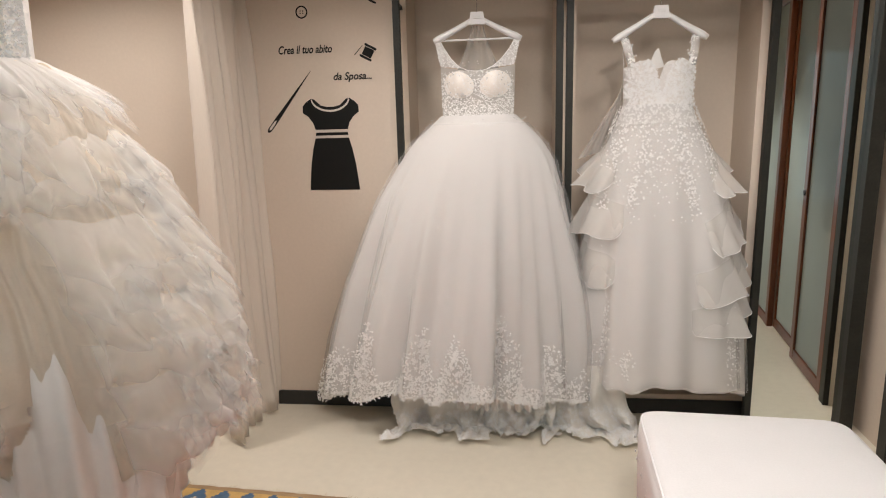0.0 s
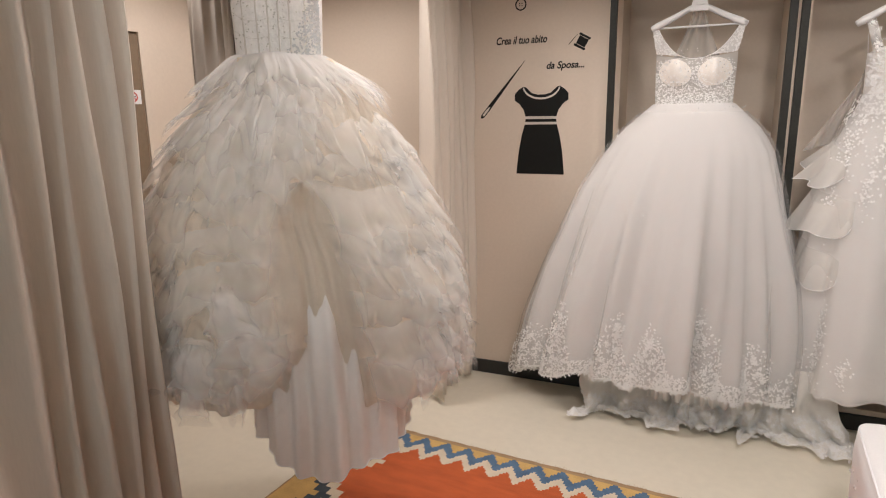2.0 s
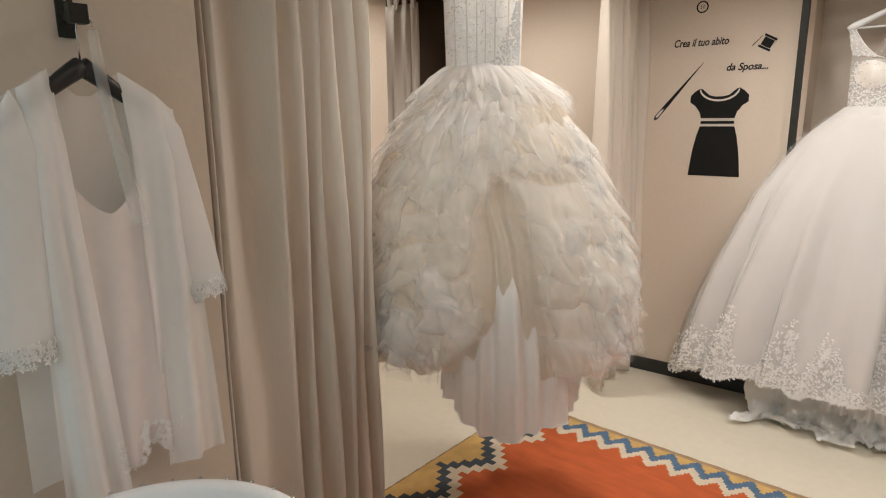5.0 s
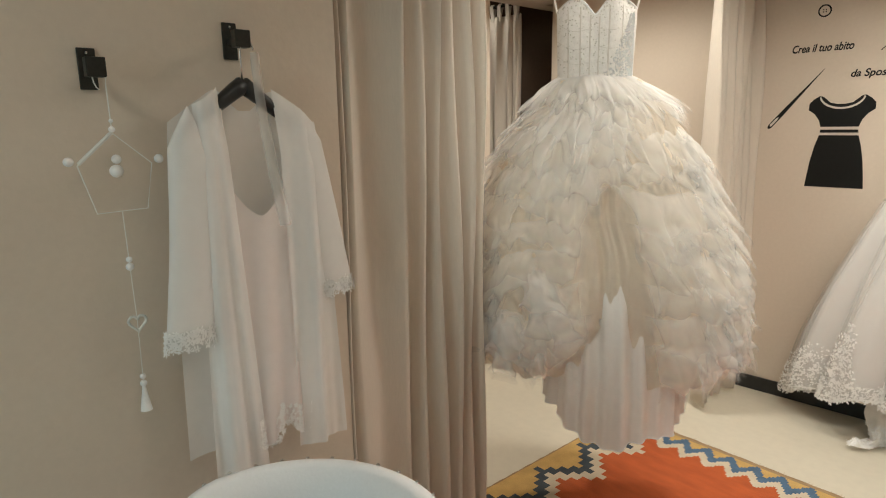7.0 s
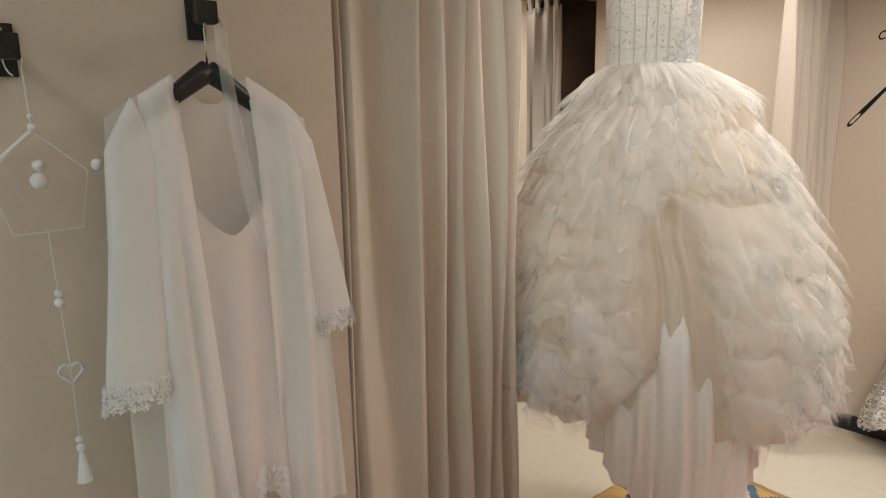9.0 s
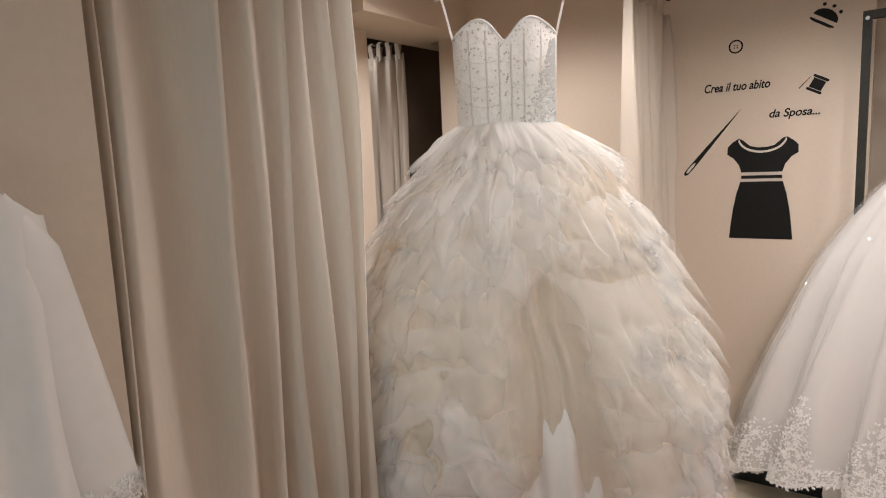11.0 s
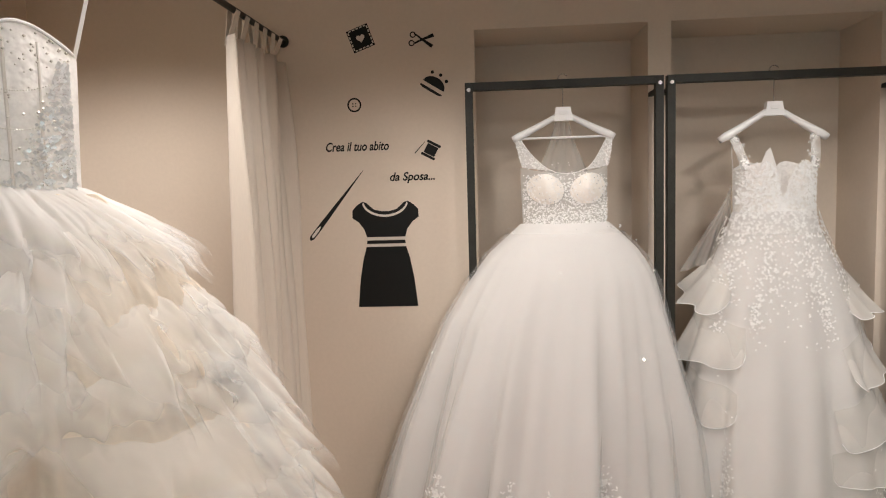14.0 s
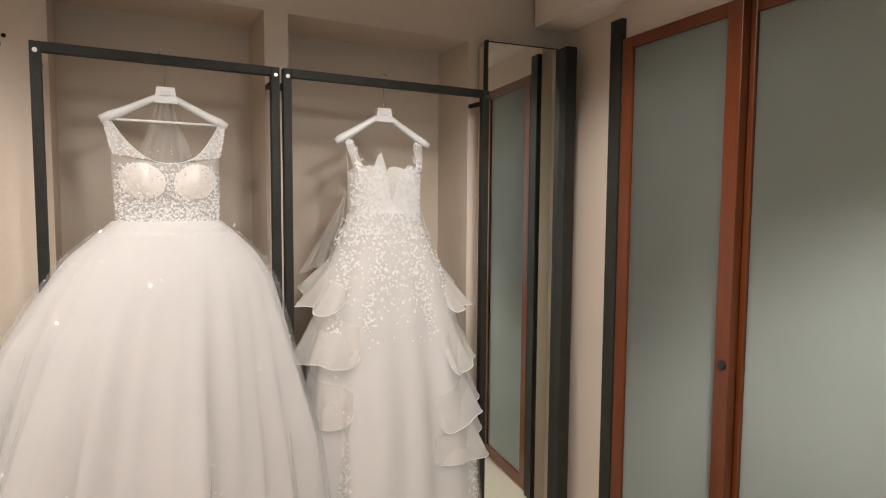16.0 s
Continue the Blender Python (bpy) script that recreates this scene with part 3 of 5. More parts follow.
def curtain_rod(a, b, label):
    e = thing("curtain_rod", label, "curtain rod", Matrix.Translation(a))
    v = Vector(b) - Vector(a)
    part("bar", tube(bmesh.new(), [(0, 0, 0), tuple(v * 0.5), tuple(v)], 0.011, 12), BLACK, e, smooth=True)
    n = v.normalized()
    for p in (n * 0.004, v - n * 0.004):
        part("end_flange", tube(bmesh.new(), [tuple(p - n * 0.004), tuple(p + n * 0.004)], 0.024, 16), BLACK, e)


curtain_rod((-0.87, 0.222, ROD_Z), (-0.87, 2.748, ROD_Z), "dark steel curtain rod across the fitting room")
curtain_rod((-3.27, 2.62, 2.27), (-2.385, 2.655, 2.27), "dark steel curtain rod in the back opening")

# ---- kilim rug ----
def kilim(x0, y1, w, d):
    """A flat-woven rug in stepped cells; its back edge at y1, its left edge at x0."""
    e = thing("kilim_rug", "worn orange-red kilim rug with blue stepped zigzag border", "rug", pose(x0, y1, 0))
    c = 0.010
    nx, ny = int(w / c), int(d / c)
    keys = list(WOOL)
    bm = bmesh.new()
    grid = [[bm.verts.new((i * c, -j * c, 0.008 + 0.0012 * noise.noise((i * 0.06, j * 0.06, 1)))) for i in range(nx + 1)] for j in range(ny + 1)]

    def saw(s, p):
        q = (s / p) % 1
        return 2 * abs(q - 0.5)

    for j in range(ny):
        for i in range(nx):
            a = min(j, ny - 1 - j) * c          # from the back or front edge
            b = min(i, nx - 1 - i) * c          # from a side edge
            s = i * c
            t = j * c
            za = a - 0.075 * saw(s + 0.02, 0.105)           # fine zigzag along the long edge
            zb = b - 0.13 * round(saw(t + 0.03, 0.30) * 4) / 4    # coarse steps along the side
            if a < 0.012:
                k = "e"
            elif za < 0.004 and zb >= 0.03:
                k = "y"
            elif zb < 0.03:
                k = "y"
            elif za < 0.060 and zb > 0.085:
                k = "b"
            elif zb < 0.085:
                k = "k"
            elif za < 0.112 or zb < 0.145:
                k = "c"
            else:
                k = "r"
            f = bm.faces.new((grid[j][i], grid[j + 1][i], grid[j + 1][i + 1], grid[j][i + 1]))
            f.material_index = keys.index(k)
    rim = [grid[0][0].co.copy(), grid[0][nx].co.copy(), grid[ny][nx].co.copy(), grid[ny][0].co.copy()]
    part("weave", bm, [WOOL[k] for k in keys], e)
    bm = bmesh.new()
    pts = [rim[0], rim[1], rim[2], rim[3]]
    for a, b in zip(pts, pts[1:] + pts[:1]):
        tube(bm, [a.lerp(b, q / 60) + Vector((0, 0, -0.003 + 0.0015 * math.sin(q * 2.1))) for q in range(61)], 0.005, 6)
    part("bound_edge", bm, WOOL["e"], e, smooth=True)
    rnd = random.Random(5)
    bm = bmesh.new()
    for i in range(int(w / 0.006)):
        x = i * 0.006
        for yy, s in ((0, 1), (-d, -1)):
            l = rnd.uniform(0.012, 0.028) * (0.5 + 0.8 * abs(math.sin(x * 31)))
            dx = rnd.uniform(-0.008, 0.008)
            v = [bm.verts.new(p) for p in ((x - 0.002, yy, 0.005), (x + 0.002, yy, 0.005), (x + dx + 0.001, yy + s * l, 0.002), (x + dx - 0.001, yy + s * l, 0.002))]
            bm.faces.new(v)
    tagged(part("fringe", bm, WOOL["c"], e, "short cream cotton fringe"), kind="stuff")
    return e


kilim(-1.06, 1.965, 2.3, 1.7)

# ---- seats ----
def pouf(x0, x1, y0, y1, h):
    e = thing("upholstered_bench", "low square bench under a white cotton cover", "bench", pose((x0 + x1) / 2, (y0 + y1) / 2, 0))
    a, b = (x1 - x0) / 2, (y1 - y0) / 2
    n = 64

    def outline(u, grow):
        t = u * math.tau
        p = 0.16
        cx, cy = math.cos(t), math.sin(t)
        return math.copysign(abs(cx) ** p, cx) * (a + grow), math.copysign(abs(cy) ** p, cy) * (b + grow)

    prof = [(0.0, 0.09), (0.006, h - 0.06), (0.0, h - 0.022), (-0.012, h - 0.007), (-0.03, h), (-0.12, h + 0.004)]
    bm = bmesh.new()
    g = sheet(bm, n, len(prof) - 1, lambda u, v: (*outline(u, prof[round(v * (len(prof) - 1))][0] + 0.004 * math.sin(u * 40) * (v < 0.3)), prof[round(v * (len(prof) - 1))][1]), True)
    bm.faces.new(g[-1])
    bm.faces.new(g[0][::-1])
    part("cover", bm, COTTON, e, smooth=True)
    bm = bmesh.new()
    tube(bm, [(*outline(i / n, -0.004), h - 0.016) for i in range(n)], 0.004, 6, True)
    part("piping", bm, COTTON, e, smooth=True)
    rnd = random.Random(3)
    bm = bmesh.new()
    for i in range(26):
        ball(bm, (-a - 0.006, b - 0.02 - i * 0.031 + rnd.uniform(-0.01, 0.01), h - 0.10 - 0.05 * abs(math.sin(i * 0.9))), 0.006, 6, 4, (0.6, 1, 1))
    tagged(part("lace_trim", bm, LACE, e, "tiny white lace picots along the cover"), kind="stuff")
    for sx in (-1, 1):
        for sy in (-1, 1):
            part("leg", box(bmesh.new(), sx * (a - 0.06) - 0.02, sx * (a - 0.06) + 0.02, sy * (b - 0.06) - 0.02, sy * (b - 0.06) + 0.02, 0, 0.09, 0.003), BLACK, e)


pouf(0.872, 1.525, 1.25, 1.955, 0.465)


def tub_chair(x, y, turn):
    """A round-backed armchair; its open side towards local -y."""
    e = thing("tub_chair", "white leather tub armchair with a studded rounded back", "armchair", pose(x, y, 0, 0, 0, turn))
    R, th = 0.315, 0.085
    a0, a1 = radians(-25), radians(205)
    prof = [(R - th, 0.40), (R - th - 0.004, 0.60), (R - th + 0.008, 0.715), (R - th + 0.03, 0.757), (R - th / 2, 0.765), (R - 0.02, 0.757), (R, 0.725), (R - 0.004, 0.5), (R - 0.03, 0.16)]
    bm = bmesh.new()
    m = len(prof) - 1

    def f(u, v):
        r, z = prof[round(v * m)]
        a = a0 + (a1 - a0) * u
        drop = 0.10 * smooth01((abs(u - 0.5) - 0.22) / 0.28)
        return (r * math.cos(a), r * math.sin(a), z - drop * (z > 0.45))

    g = sheet(bm, 48, m, f)
    for i in (0, -1):
        bm.faces.new([row[i] for row in g])
    part("backrest", bm, LEATHER, e, smooth=True)
    bm = bmesh.new()
    bmesh.ops.create_cone(bm, cap_ends=True, segments=40, radius1=R - th - 0.006, radius2=R - th - 0.006, depth=0.13, matrix=Matrix.Translation((0, -0.005, 0.375)))
    bmesh.ops.bevel(bm, geom=[ed for ed in bm.edges if abs(ed.verts[0].co.z - ed.verts[1].co.z) < 1e-5], offset=0.03, segments=4, affect="EDGES")
    part("seat_cushion", bm, LEATHER, e, smooth=True)
    bm = bmesh.new()
    bmesh.ops.create_cone(bm, cap_ends=True, segments=40, radius1=R - 0.06, radius2=R - 0.05, depth=0.2, matrix=Matrix.Translation((0, 0, 0.21)))
    part("base", bm, LEATHER, e, smooth=True)
    rnd = random.Random(8)
    for i in range(22):
        u = (i + 0.5) / 22
        p = f(u, 5 / m)
        bm = bmesh.new()
        ball(bm, (p[0], p[1], p[2] + 0.001), 0.0045, 8, 5)
        part("stud", bm, STEELWIRE, e, smooth=True)
    for sx in (-1, 1):
        for sy in (-1, 1):
            part("leg", tube(bmesh.new(), [(sx * 0.16, sy * 0.16, 0), (sx * 0.15, sy * 0.15, 0.12)], [0.012, 0.018], 10), BLACKPLASTIC, e)


tub_chair(-0.335, -0.235, 38)

# ---- hangers ----
def hanger_parts(e, half, drop, z, bar=True, material=PLASTIC, hook_to=None, plate=True, thick=0.011):
    """Shoulders from the middle at z down to both ends, a trouser bar and a hook, as parts of e."""
    bm = bmesh.new()
    for s in (-1, 1):
        pts, rs = [], []
        for q in np.linspace(0, 1, 9):
            pts.append((s * half * q, 0, z - drop * (q ** 1.15) - 0.006 * math.sin(q * math.pi)))
            rs.append(thick * (1.0 + 0.6 * q * q) if q < 0.97 else thick * 1.1)
        tube(bm, pts, rs, 10)
    part("shoulder_bar", bm, material, e, smooth=True)
    if plate:
        bm = bmesh.new()
        prism(bm, [(-0.036, z - 0.03), (0.036, z - 0.03), (0.027, z + 0.022), (-0.027, z + 0.022)], -0.012, 0.012)
        part("neck_plate", bm, material, e)
        part("size_tag", boxes([(-0.016, 0.016, -0.0145, -0.0125, z - 0.006, z + 0.006)]), SIGNWHITE, e)
    if bar:
        part("trouser_bar", tube(bmesh.new(), [(-half + 0.02, 0, z - drop + 0.003), (half - 0.02, 0, z - drop + 0.003)], 0.0045, 8), material, e, smooth=True)
    top = hook_to
    pts = [(0, 0, z), (0, 0, top - 0.03)] + [(0.018 * math.cos(a) * -1 + 0.0, 0, top + 0.018 * math.sin(a) - 0.0) for a in np.linspace(-0.9, 2.6, 12)]
    part("hook", tube(bmesh.new(), pts, 0.0018, 6), STEELWIRE, e, smooth=True)


# ---- gowns ----
def py_mesh(name, verts, faces, material, parent, label="", smooth=False, kind="", thin=None):
    """A mesh part; thin: how far the cloth thins out at each vertex, 0 to 1."""
    me = bpy.data.meshes.new(name)
    me.from_pydata(verts, [], faces)
    if thin:
        me.attributes.new("thin", "FLOAT", "POINT").data.foreach_set("value", thin)
    me.materials.append(material)
    if smooth:
        me.shade_smooth()
    ob = new(name, me)
    ob.parent = parent
    return tagged(ob, label, kind=kind)


class Skirt:
    """A skirt's outer surface: a width and a middle at each height, deep in front, flatter behind, folds that open downwards."""

    def __init__(self, zs, mids, halves, front, back, seed, fold=0.05, counts=(7, 12, 19), sharp=1.0):
        self.zs, self.mids, self.halves, self.front, self.back, self.fold = zs, mids, halves, front, back, fold
        rnd = random.Random(seed)
        self.waves = [(k, rnd.uniform(0, math.tau), rnd.uniform(0.6, 1.0), rnd.uniform(-0.8, 0.8)) for k in counts]
        self.top = max(zs)

    def at(self, a, z, grow=0.0):
        """a: angle, 0 at the right side, -90 degrees in front."""
        zz, order = self.zs[::-1], slice(None, None, -1)
        mid = interp(z, zz, self.mids[order])
        r = interp(z, zz, self.halves[order])
        f = interp(z, zz, self.front[order])
        b = interp(z, zz, self.back[order])
        open_ = smooth01((self.top - z) / (self.top - min(self.zs)) * 1.3)
        w = sum(h * math.cos(k * a + p + dr * z * 2) for k, p, h, dr in self.waves) / len(self.waves)
        s = 1 + self.fold * open_ * w * 1.8
        c, n = math.cos(a), math.sin(a)
        depth = f if n < 0 else b
        return Vector((mid + c * (r * s + grow), n * (depth * s + grow), z))

    def build(self, bm, z_hem, grow=0.0, nu=144, nv=34, top=None):
        t = self.top if top is None else top

        def f(u, v):
            a = u * math.tau
            z1 = z_hem(a)
            return self.at(a, t + (z1 - t) * v, grow)

        return sheet(bm, nu, nv, f, True)


def petal(verts, faces, p, n, t, size, rnd):
    """A small folded leaf of lace at p, standing on the normal n, along t."""
    s = n.cross(t)
    k = len(verts)
    l, w = size, size * rnd.uniform(0.16, 0.34)
    verts.extend([tuple(p), tuple(p + t * l * 0.5 + s * w + n * size * 0.13), tuple(p + t * l + n * size * 0.16), tuple(p + t * l * 0.5 - s * w + n * size * 0.13)])
    faces.extend([(k, k + 1, k + 2), (k, k + 2, k + 3)])


def blossom(verts, faces, p, n, size, rnd, count=5):
    t0 = n.cross(Vector((0.3, 0.2, 1))).normalized()
    s0 = n.cross(t0)
    a0 = rnd.uniform(0, 6)
    for i in range(count):
        a = a0 + i * math.tau / count
        petal(verts, faces, p, n, (t0 * math.cos(a) + s0 * math.sin(a)), size * rnd.uniform(0.8, 1.15), rnd)


def normal_at(sk, a, z):
    p = sk.at(a, z)
    d1, d2 = sk.at(a + 0.03, z) - p, sk.at(a, z - 0.01) - p
    n = d2.cross(d1).normalized()
    out = Vector((math.cos(a), math.sin(a), 0.2))
    return p, (n if n.dot(out) > 0 else -n)


def bodice(e, z0, z1, half0, half1, top_of, depth, material, back=0.6, nu=28, name="bodice_front", back_drop=0.0, bust_up=0.25):
    """Front and back panels of a bodice between the waist z0 and its upper edge top_of(x)."""
    for side, dy, dr in ((name, -depth, 0.0), ("bodice_back", depth * back, back_drop)):
        bm = bmesh.new()

        def f(u, v):
            q = u * 2 - 1
            zt = top_of(q * half1) - dr * (1 - abs(q)) 
            z = z0 + (zt - z0) * v
            h = half0 + (half1 - half0) * smooth01((z - z0) / (z1 - z0))
            x = q * h
            bust = 1 + bust_up * math.exp(-((abs(q) - 0.48) / 0.26) ** 2) * smooth01((z - z0) / (z1 - z0)) * (dy < 0)
            return (x, dy * math.sqrt(max(0, 1 - (abs(q) ** 2.4))) * bust, z)

        sheet(bm, nu, 14, f)
        part(side, bm, material, e, smooth=True)


def gown_with_lace_hem():
    M = BACK @ pose(0.738, -RACK_V, 0)
    e = thing("ball_gown", "white tulle ball gown with lace hem hanging on a rack", "wedding dress", M)
    hang = thing("dress_hanger", "white plastic hanger with trouser bar", "hanger", M, "white dress hangers")
    hanger_parts(hang, 0.192, 0.095, 1.893, hook_to=2.022)
    rnd = random.Random(21)
    zs = [1.475, 1.43, 1.36, 1.27, 1.10, 0.95, 0.70, 0.42, 0.10]
    sk = Skirt(zs, [0, 0, -0.005, -0.012, -0.04, -0.055, -0.075, -0.10, -0.125], [0.168, 0.218, 0.292, 0.352, 0.425, 0.468, 0.532, 0.582, 0.615],
               [0.105, 0.125, 0.155, 0.18, 0.21, 0.23, 0.255, 0.275, 0.29], [0.06, 0.07, 0.09, 0.10, 0.11, 0.115, 0.12, 0.12, 0.12], 2, 0.14, (8, 14, 22, 31))

    def hem(a):
        fr = max(0, -math.sin(a))
        return 0.105 + 0.125 * fr + 0.014 * math.sin(9 * a + 1) + 0.008 * math.sin(23 * a) - 0.06 * math.exp(-((a - 6.05) / 0.16) ** 2)

    bm = bmesh.new()
    sk.build(bm, lambda a: hem(a) + 0.03, -0.022, 120, 26)
    part("lining", bm, LINING, e, smooth=True)
    bm = bmesh.new()
    sk.build(bm, lambda a: hem(a) + 0.02, -0.009, 140, 30)
    part("middle_layer", bm, TULLE, e, smooth=True)
    bm = bmesh.new()
    sk.build(bm, hem, 0.0, 180, 40)
    part("tulle_skirt", bm, TULLE, e, smooth=True)
    bm = bmesh.new()
    sk.build(bm, lambda a: hem(a) + 0.012, 0.016, 150, 30, 1.44)
    part("sheer_overlay", bm, SHEER, e, smooth=True)
    # lace: a dense band at the hem that climbs in pointed sprays
    v, f = [], []
    peaks = [(math.pi + 0.10, 0.24), (math.pi + 0.42, 0.18), (3.98, 0.33), (4.42, 0.27), (4.72, 0.22), (5.12, 0.33), (5.5, 0.2), (5.85, 0.25), (6.2, 0.2)]
    for _ in range(12000):
        a = rnd.uniform(math.pi - 0.1, math.tau + 0.15)
        up = 0.075 + max(hh * max(0, 1 - abs(a - c) / 0.15) ** 0.8 for c, hh in peaks)
        q = rnd.random() ** 1.25
        if rnd.random() < q * 0.35:
            continue
        z = hem(a) + 0.004 + q * up
        p, n = normal_at(sk, a, z)
        t = (n.cross(Vector((0, 0, 1))).normalized() * rnd.uniform(-1, 1) + Vector((0, 0, rnd.uniform(-1, 1)))).normalized()
        petal(v, f, p + n * 0.018, n, t, rnd.uniform(0.007, 0.017), rnd)
    for c, hh in peaks:
        for k in range(26):
            z = hem(c) + hh * rnd.uniform(0.25, 1.02)
            a = c + rnd.uniform(-0.1, 0.1) * max(0, 1 - (z - hem(c)) / hh / 1.05)
            p, n = normal_at(sk, a, z)
            blossom(v, f, p + n * 0.018, n, rnd.uniform(0.009, 0.016), rnd)
    py_mesh("lace_hem", v, f, LACE, e, "raised floral lace along the hem", kind="stuff")
    bm = bmesh.new()
    tube(bm, [sk.at(i / 300 * math.tau, hem(i / 300 * math.tau) + 0.003 + 0.004 * abs(math.sin(i * 0.45)), 0.001) for i in range(300)], 0.0022, 5, True)
    part("scalloped_edge", bm, LACE, e, smooth=True)
    v, f = [], []
    for _ in range(300):
        a, z = rnd.uniform(math.pi, math.tau), 1.45 - 1.0 * rnd.random() ** 1.4
        p, n = normal_at(sk, a, z)
        k = len(v)
        r = rnd.uniform(0.0018, 0.0036)
        ax = Vector((rnd.uniform(-1, 1), rnd.uniform(-1, 1), rnd.uniform(-1, 1))) * 0.35 + Vector((0, -0.8, 0.6))
        ax.normalize()
        t = ax.cross(Vector((0, 0, 1))).normalized()
        s = ax.cross(t)
        p = p + n * 0.019
        v.extend([tuple(p + t * r), tuple(p + s * r), tuple(p - t * r), tuple(p - s * r)])
        f.append((k, k + 1, k + 2, k + 3))
    py_mesh("sequin_scatter", v, f, SEQUIN, e, "scattered tiny glittering sequins", kind="stuff")
    # bodice: sheer tank top with padded cups and beaded lace
    scoop = lambda x: 1.660 + 0.030 * min(1, abs(x) / 0.165) ** 2
    skin = lambda x, z: -0.0815 * math.sqrt(max(0, 1 - (abs(x) / 0.164) ** 2.4)) * (1 + 0.42 * math.exp(-((abs(x) / 0.162 - 0.48) / 0.26) ** 2) * smooth01((z - 1.468) / 0.192))
    bodice(e, 1.468, 1.66, 0.160, 0.165, scoop, 0.082, TULLE2, back_drop=-0.02, bust_up=0.46)
    bodice(e, 1.462, 1.60, 0.157, 0.158, lambda x: 1.535 + 0.045 * (min(1, abs(x) / 0.16)) ** 2, 0.080, LINING, name="bodice_lining", bust_up=0.1)
    for s in (-1, 1):
        bm = bmesh.new()

        def dome(u, w):
            x, z = s * 0.079 + 0.068 * w * math.cos(u * math.tau), 1.604 + (0.056 * math.sin(u * math.tau) + s * 0.008 * math.cos(u * math.tau)) * w
            return (x, skin(x, z) * 1.03 - 0.002 - 0.014 * (1 - w * w), z)

        sheet(bm, 28, 10, dome, True)
        part("cup", bm, CUP, e, "padded cream cup", smooth=True)

    def strap_at(s, u, w):
        """u across from the neck side, w upwards from bust to hanger."""
        inner, outer = 0.045 + 0.121 * w ** 0.6, 0.160 + 0.027 * w ** 0.8
        x = inner + (outer - inner) * u
        z = 1.668 + 0.135 * w + 0.02 * u * (1 - w)
        return Vector((s * x, skin(min(x, 0.15), 1.67) * (1 - w ** 1.6), z))

    for s in (-1, 1):
        bm = bmesh.new()
        sheet(bm, 8, 16, lambda u, w: strap_at(s, u, w))
        part("strap", bm, TULLE, e, smooth=True)
        bm = bmesh.new()
        tube(bm, [strap_at(s, 0, w) + Vector((0, -0.001, 0)) for w in np.linspace(0, 1, 20)], 0.0016, 5)
        part("strap_edge", bm, LACE, e, smooth=True)
    bm = bmesh.new()
    tube(bm, [(x, skin(x, 1.67) - 0.001, 1.661 + 0.006 * (x / 0.05) ** 2) for x in np.linspace(-0.05, 0.05, 30)], 0.0014, 5)
    part("neckline_edge", bm, LACE, e, smooth=True)
    v, f = [], []
    for _ in range(2400):
        x = rnd.uniform(-0.158, 0.158)
        z = 1.455 + 0.205 * rnd.random() ** 1.5
        r = math.hypot((abs(x) - 0.079) / 0.068, (z - 1.604) / 0.056)
        if rnd.random() < (0.85 if r < 0.72 else 0.25 if r < 1.15 else 0.6 * smooth01((z - 1.53) / 0.09)):
            continue
        y = skin(x, z) * 1.03 - 0.004 - 0.014 * max(0, 1 - r * r)
        blossom(v, f, Vector((x, y, z)), Vector((x * 2.5, -1, 0.1)).normalized(), rnd.uniform(0.0028, 0.0048), rnd)
    for s in (-1, 1):
        for _ in range(110):
            blossom(v, f, strap_at(s, rnd.random(), rnd.random() ** 1.2) + Vector((0, -0.002, 0)), Vector((s * 0.3, -1, 0.2)).normalized(), rnd.uniform(0.003, 0.006), rnd, 5)
    py_mesh("bodice_lace", v, f, LACE, e, "beaded floral lace on the bodice", kind="stuff")
    v, f = [], []
    for _ in range(120):
        x, z = rnd.uniform(-0.15, 0.15), rnd.uniform(1.46, 1.7)
        y = -0.087 * math.sqrt(max(0, 1 - (abs(x) / 0.17) ** 2.4)) * (1 + 0.42 * math.exp(-((abs(x) / 0.168 - 0.48) / 0.26) ** 2) * smooth01((z - 1.468) / 0.192)) - 0.008
        k, r = len(v), rnd.uniform(0.0015, 0.003)
        v.extend([(x - r, y, z), (x, y - 0.001, z - r), (x + r, y, z), (x, y + 0.001, z + r)])
        f.append((k, k + 1, k + 2, k + 3))
    py_mesh("sequin_scatter", v, f, SEQUIN, e, kind="stuff")
    bm = bmesh.new()
    sheet(bm, 14, 16, lambda u, w: ((u - 0.5) * (0.05 + 0.16 * w ** 1.3), 0.03 + 0.015 * math.sin(u * 19 + 3 * w), 1.875 - 0.22 * w))
    part("gathered_veil", bm, VEIL, e, smooth=True)
    # train of lace and lining that spills onto the floor
    for nm, mt, x0, x1, y0, zt, out, wv, sd in (("lining_hem", SATIN, -0.11, 0.24, -0.14, 0.33, 0.0, 0.02, 1), ("train_left", LACECLOTH, -0.42, 0.07, -0.13, 0.26, 0.11, 0.035, 2),
                                               ("train_middle", LACECLOTH, -0.02, 0.34, -0.13, 0.27, 0.06, 0.03, 4), ("train_right", LACECLOTH, 0.30, 0.66, -0.12, 0.34, 0.12, 0.035, 3)):
        bm = bmesh.new()
        L = zt + out

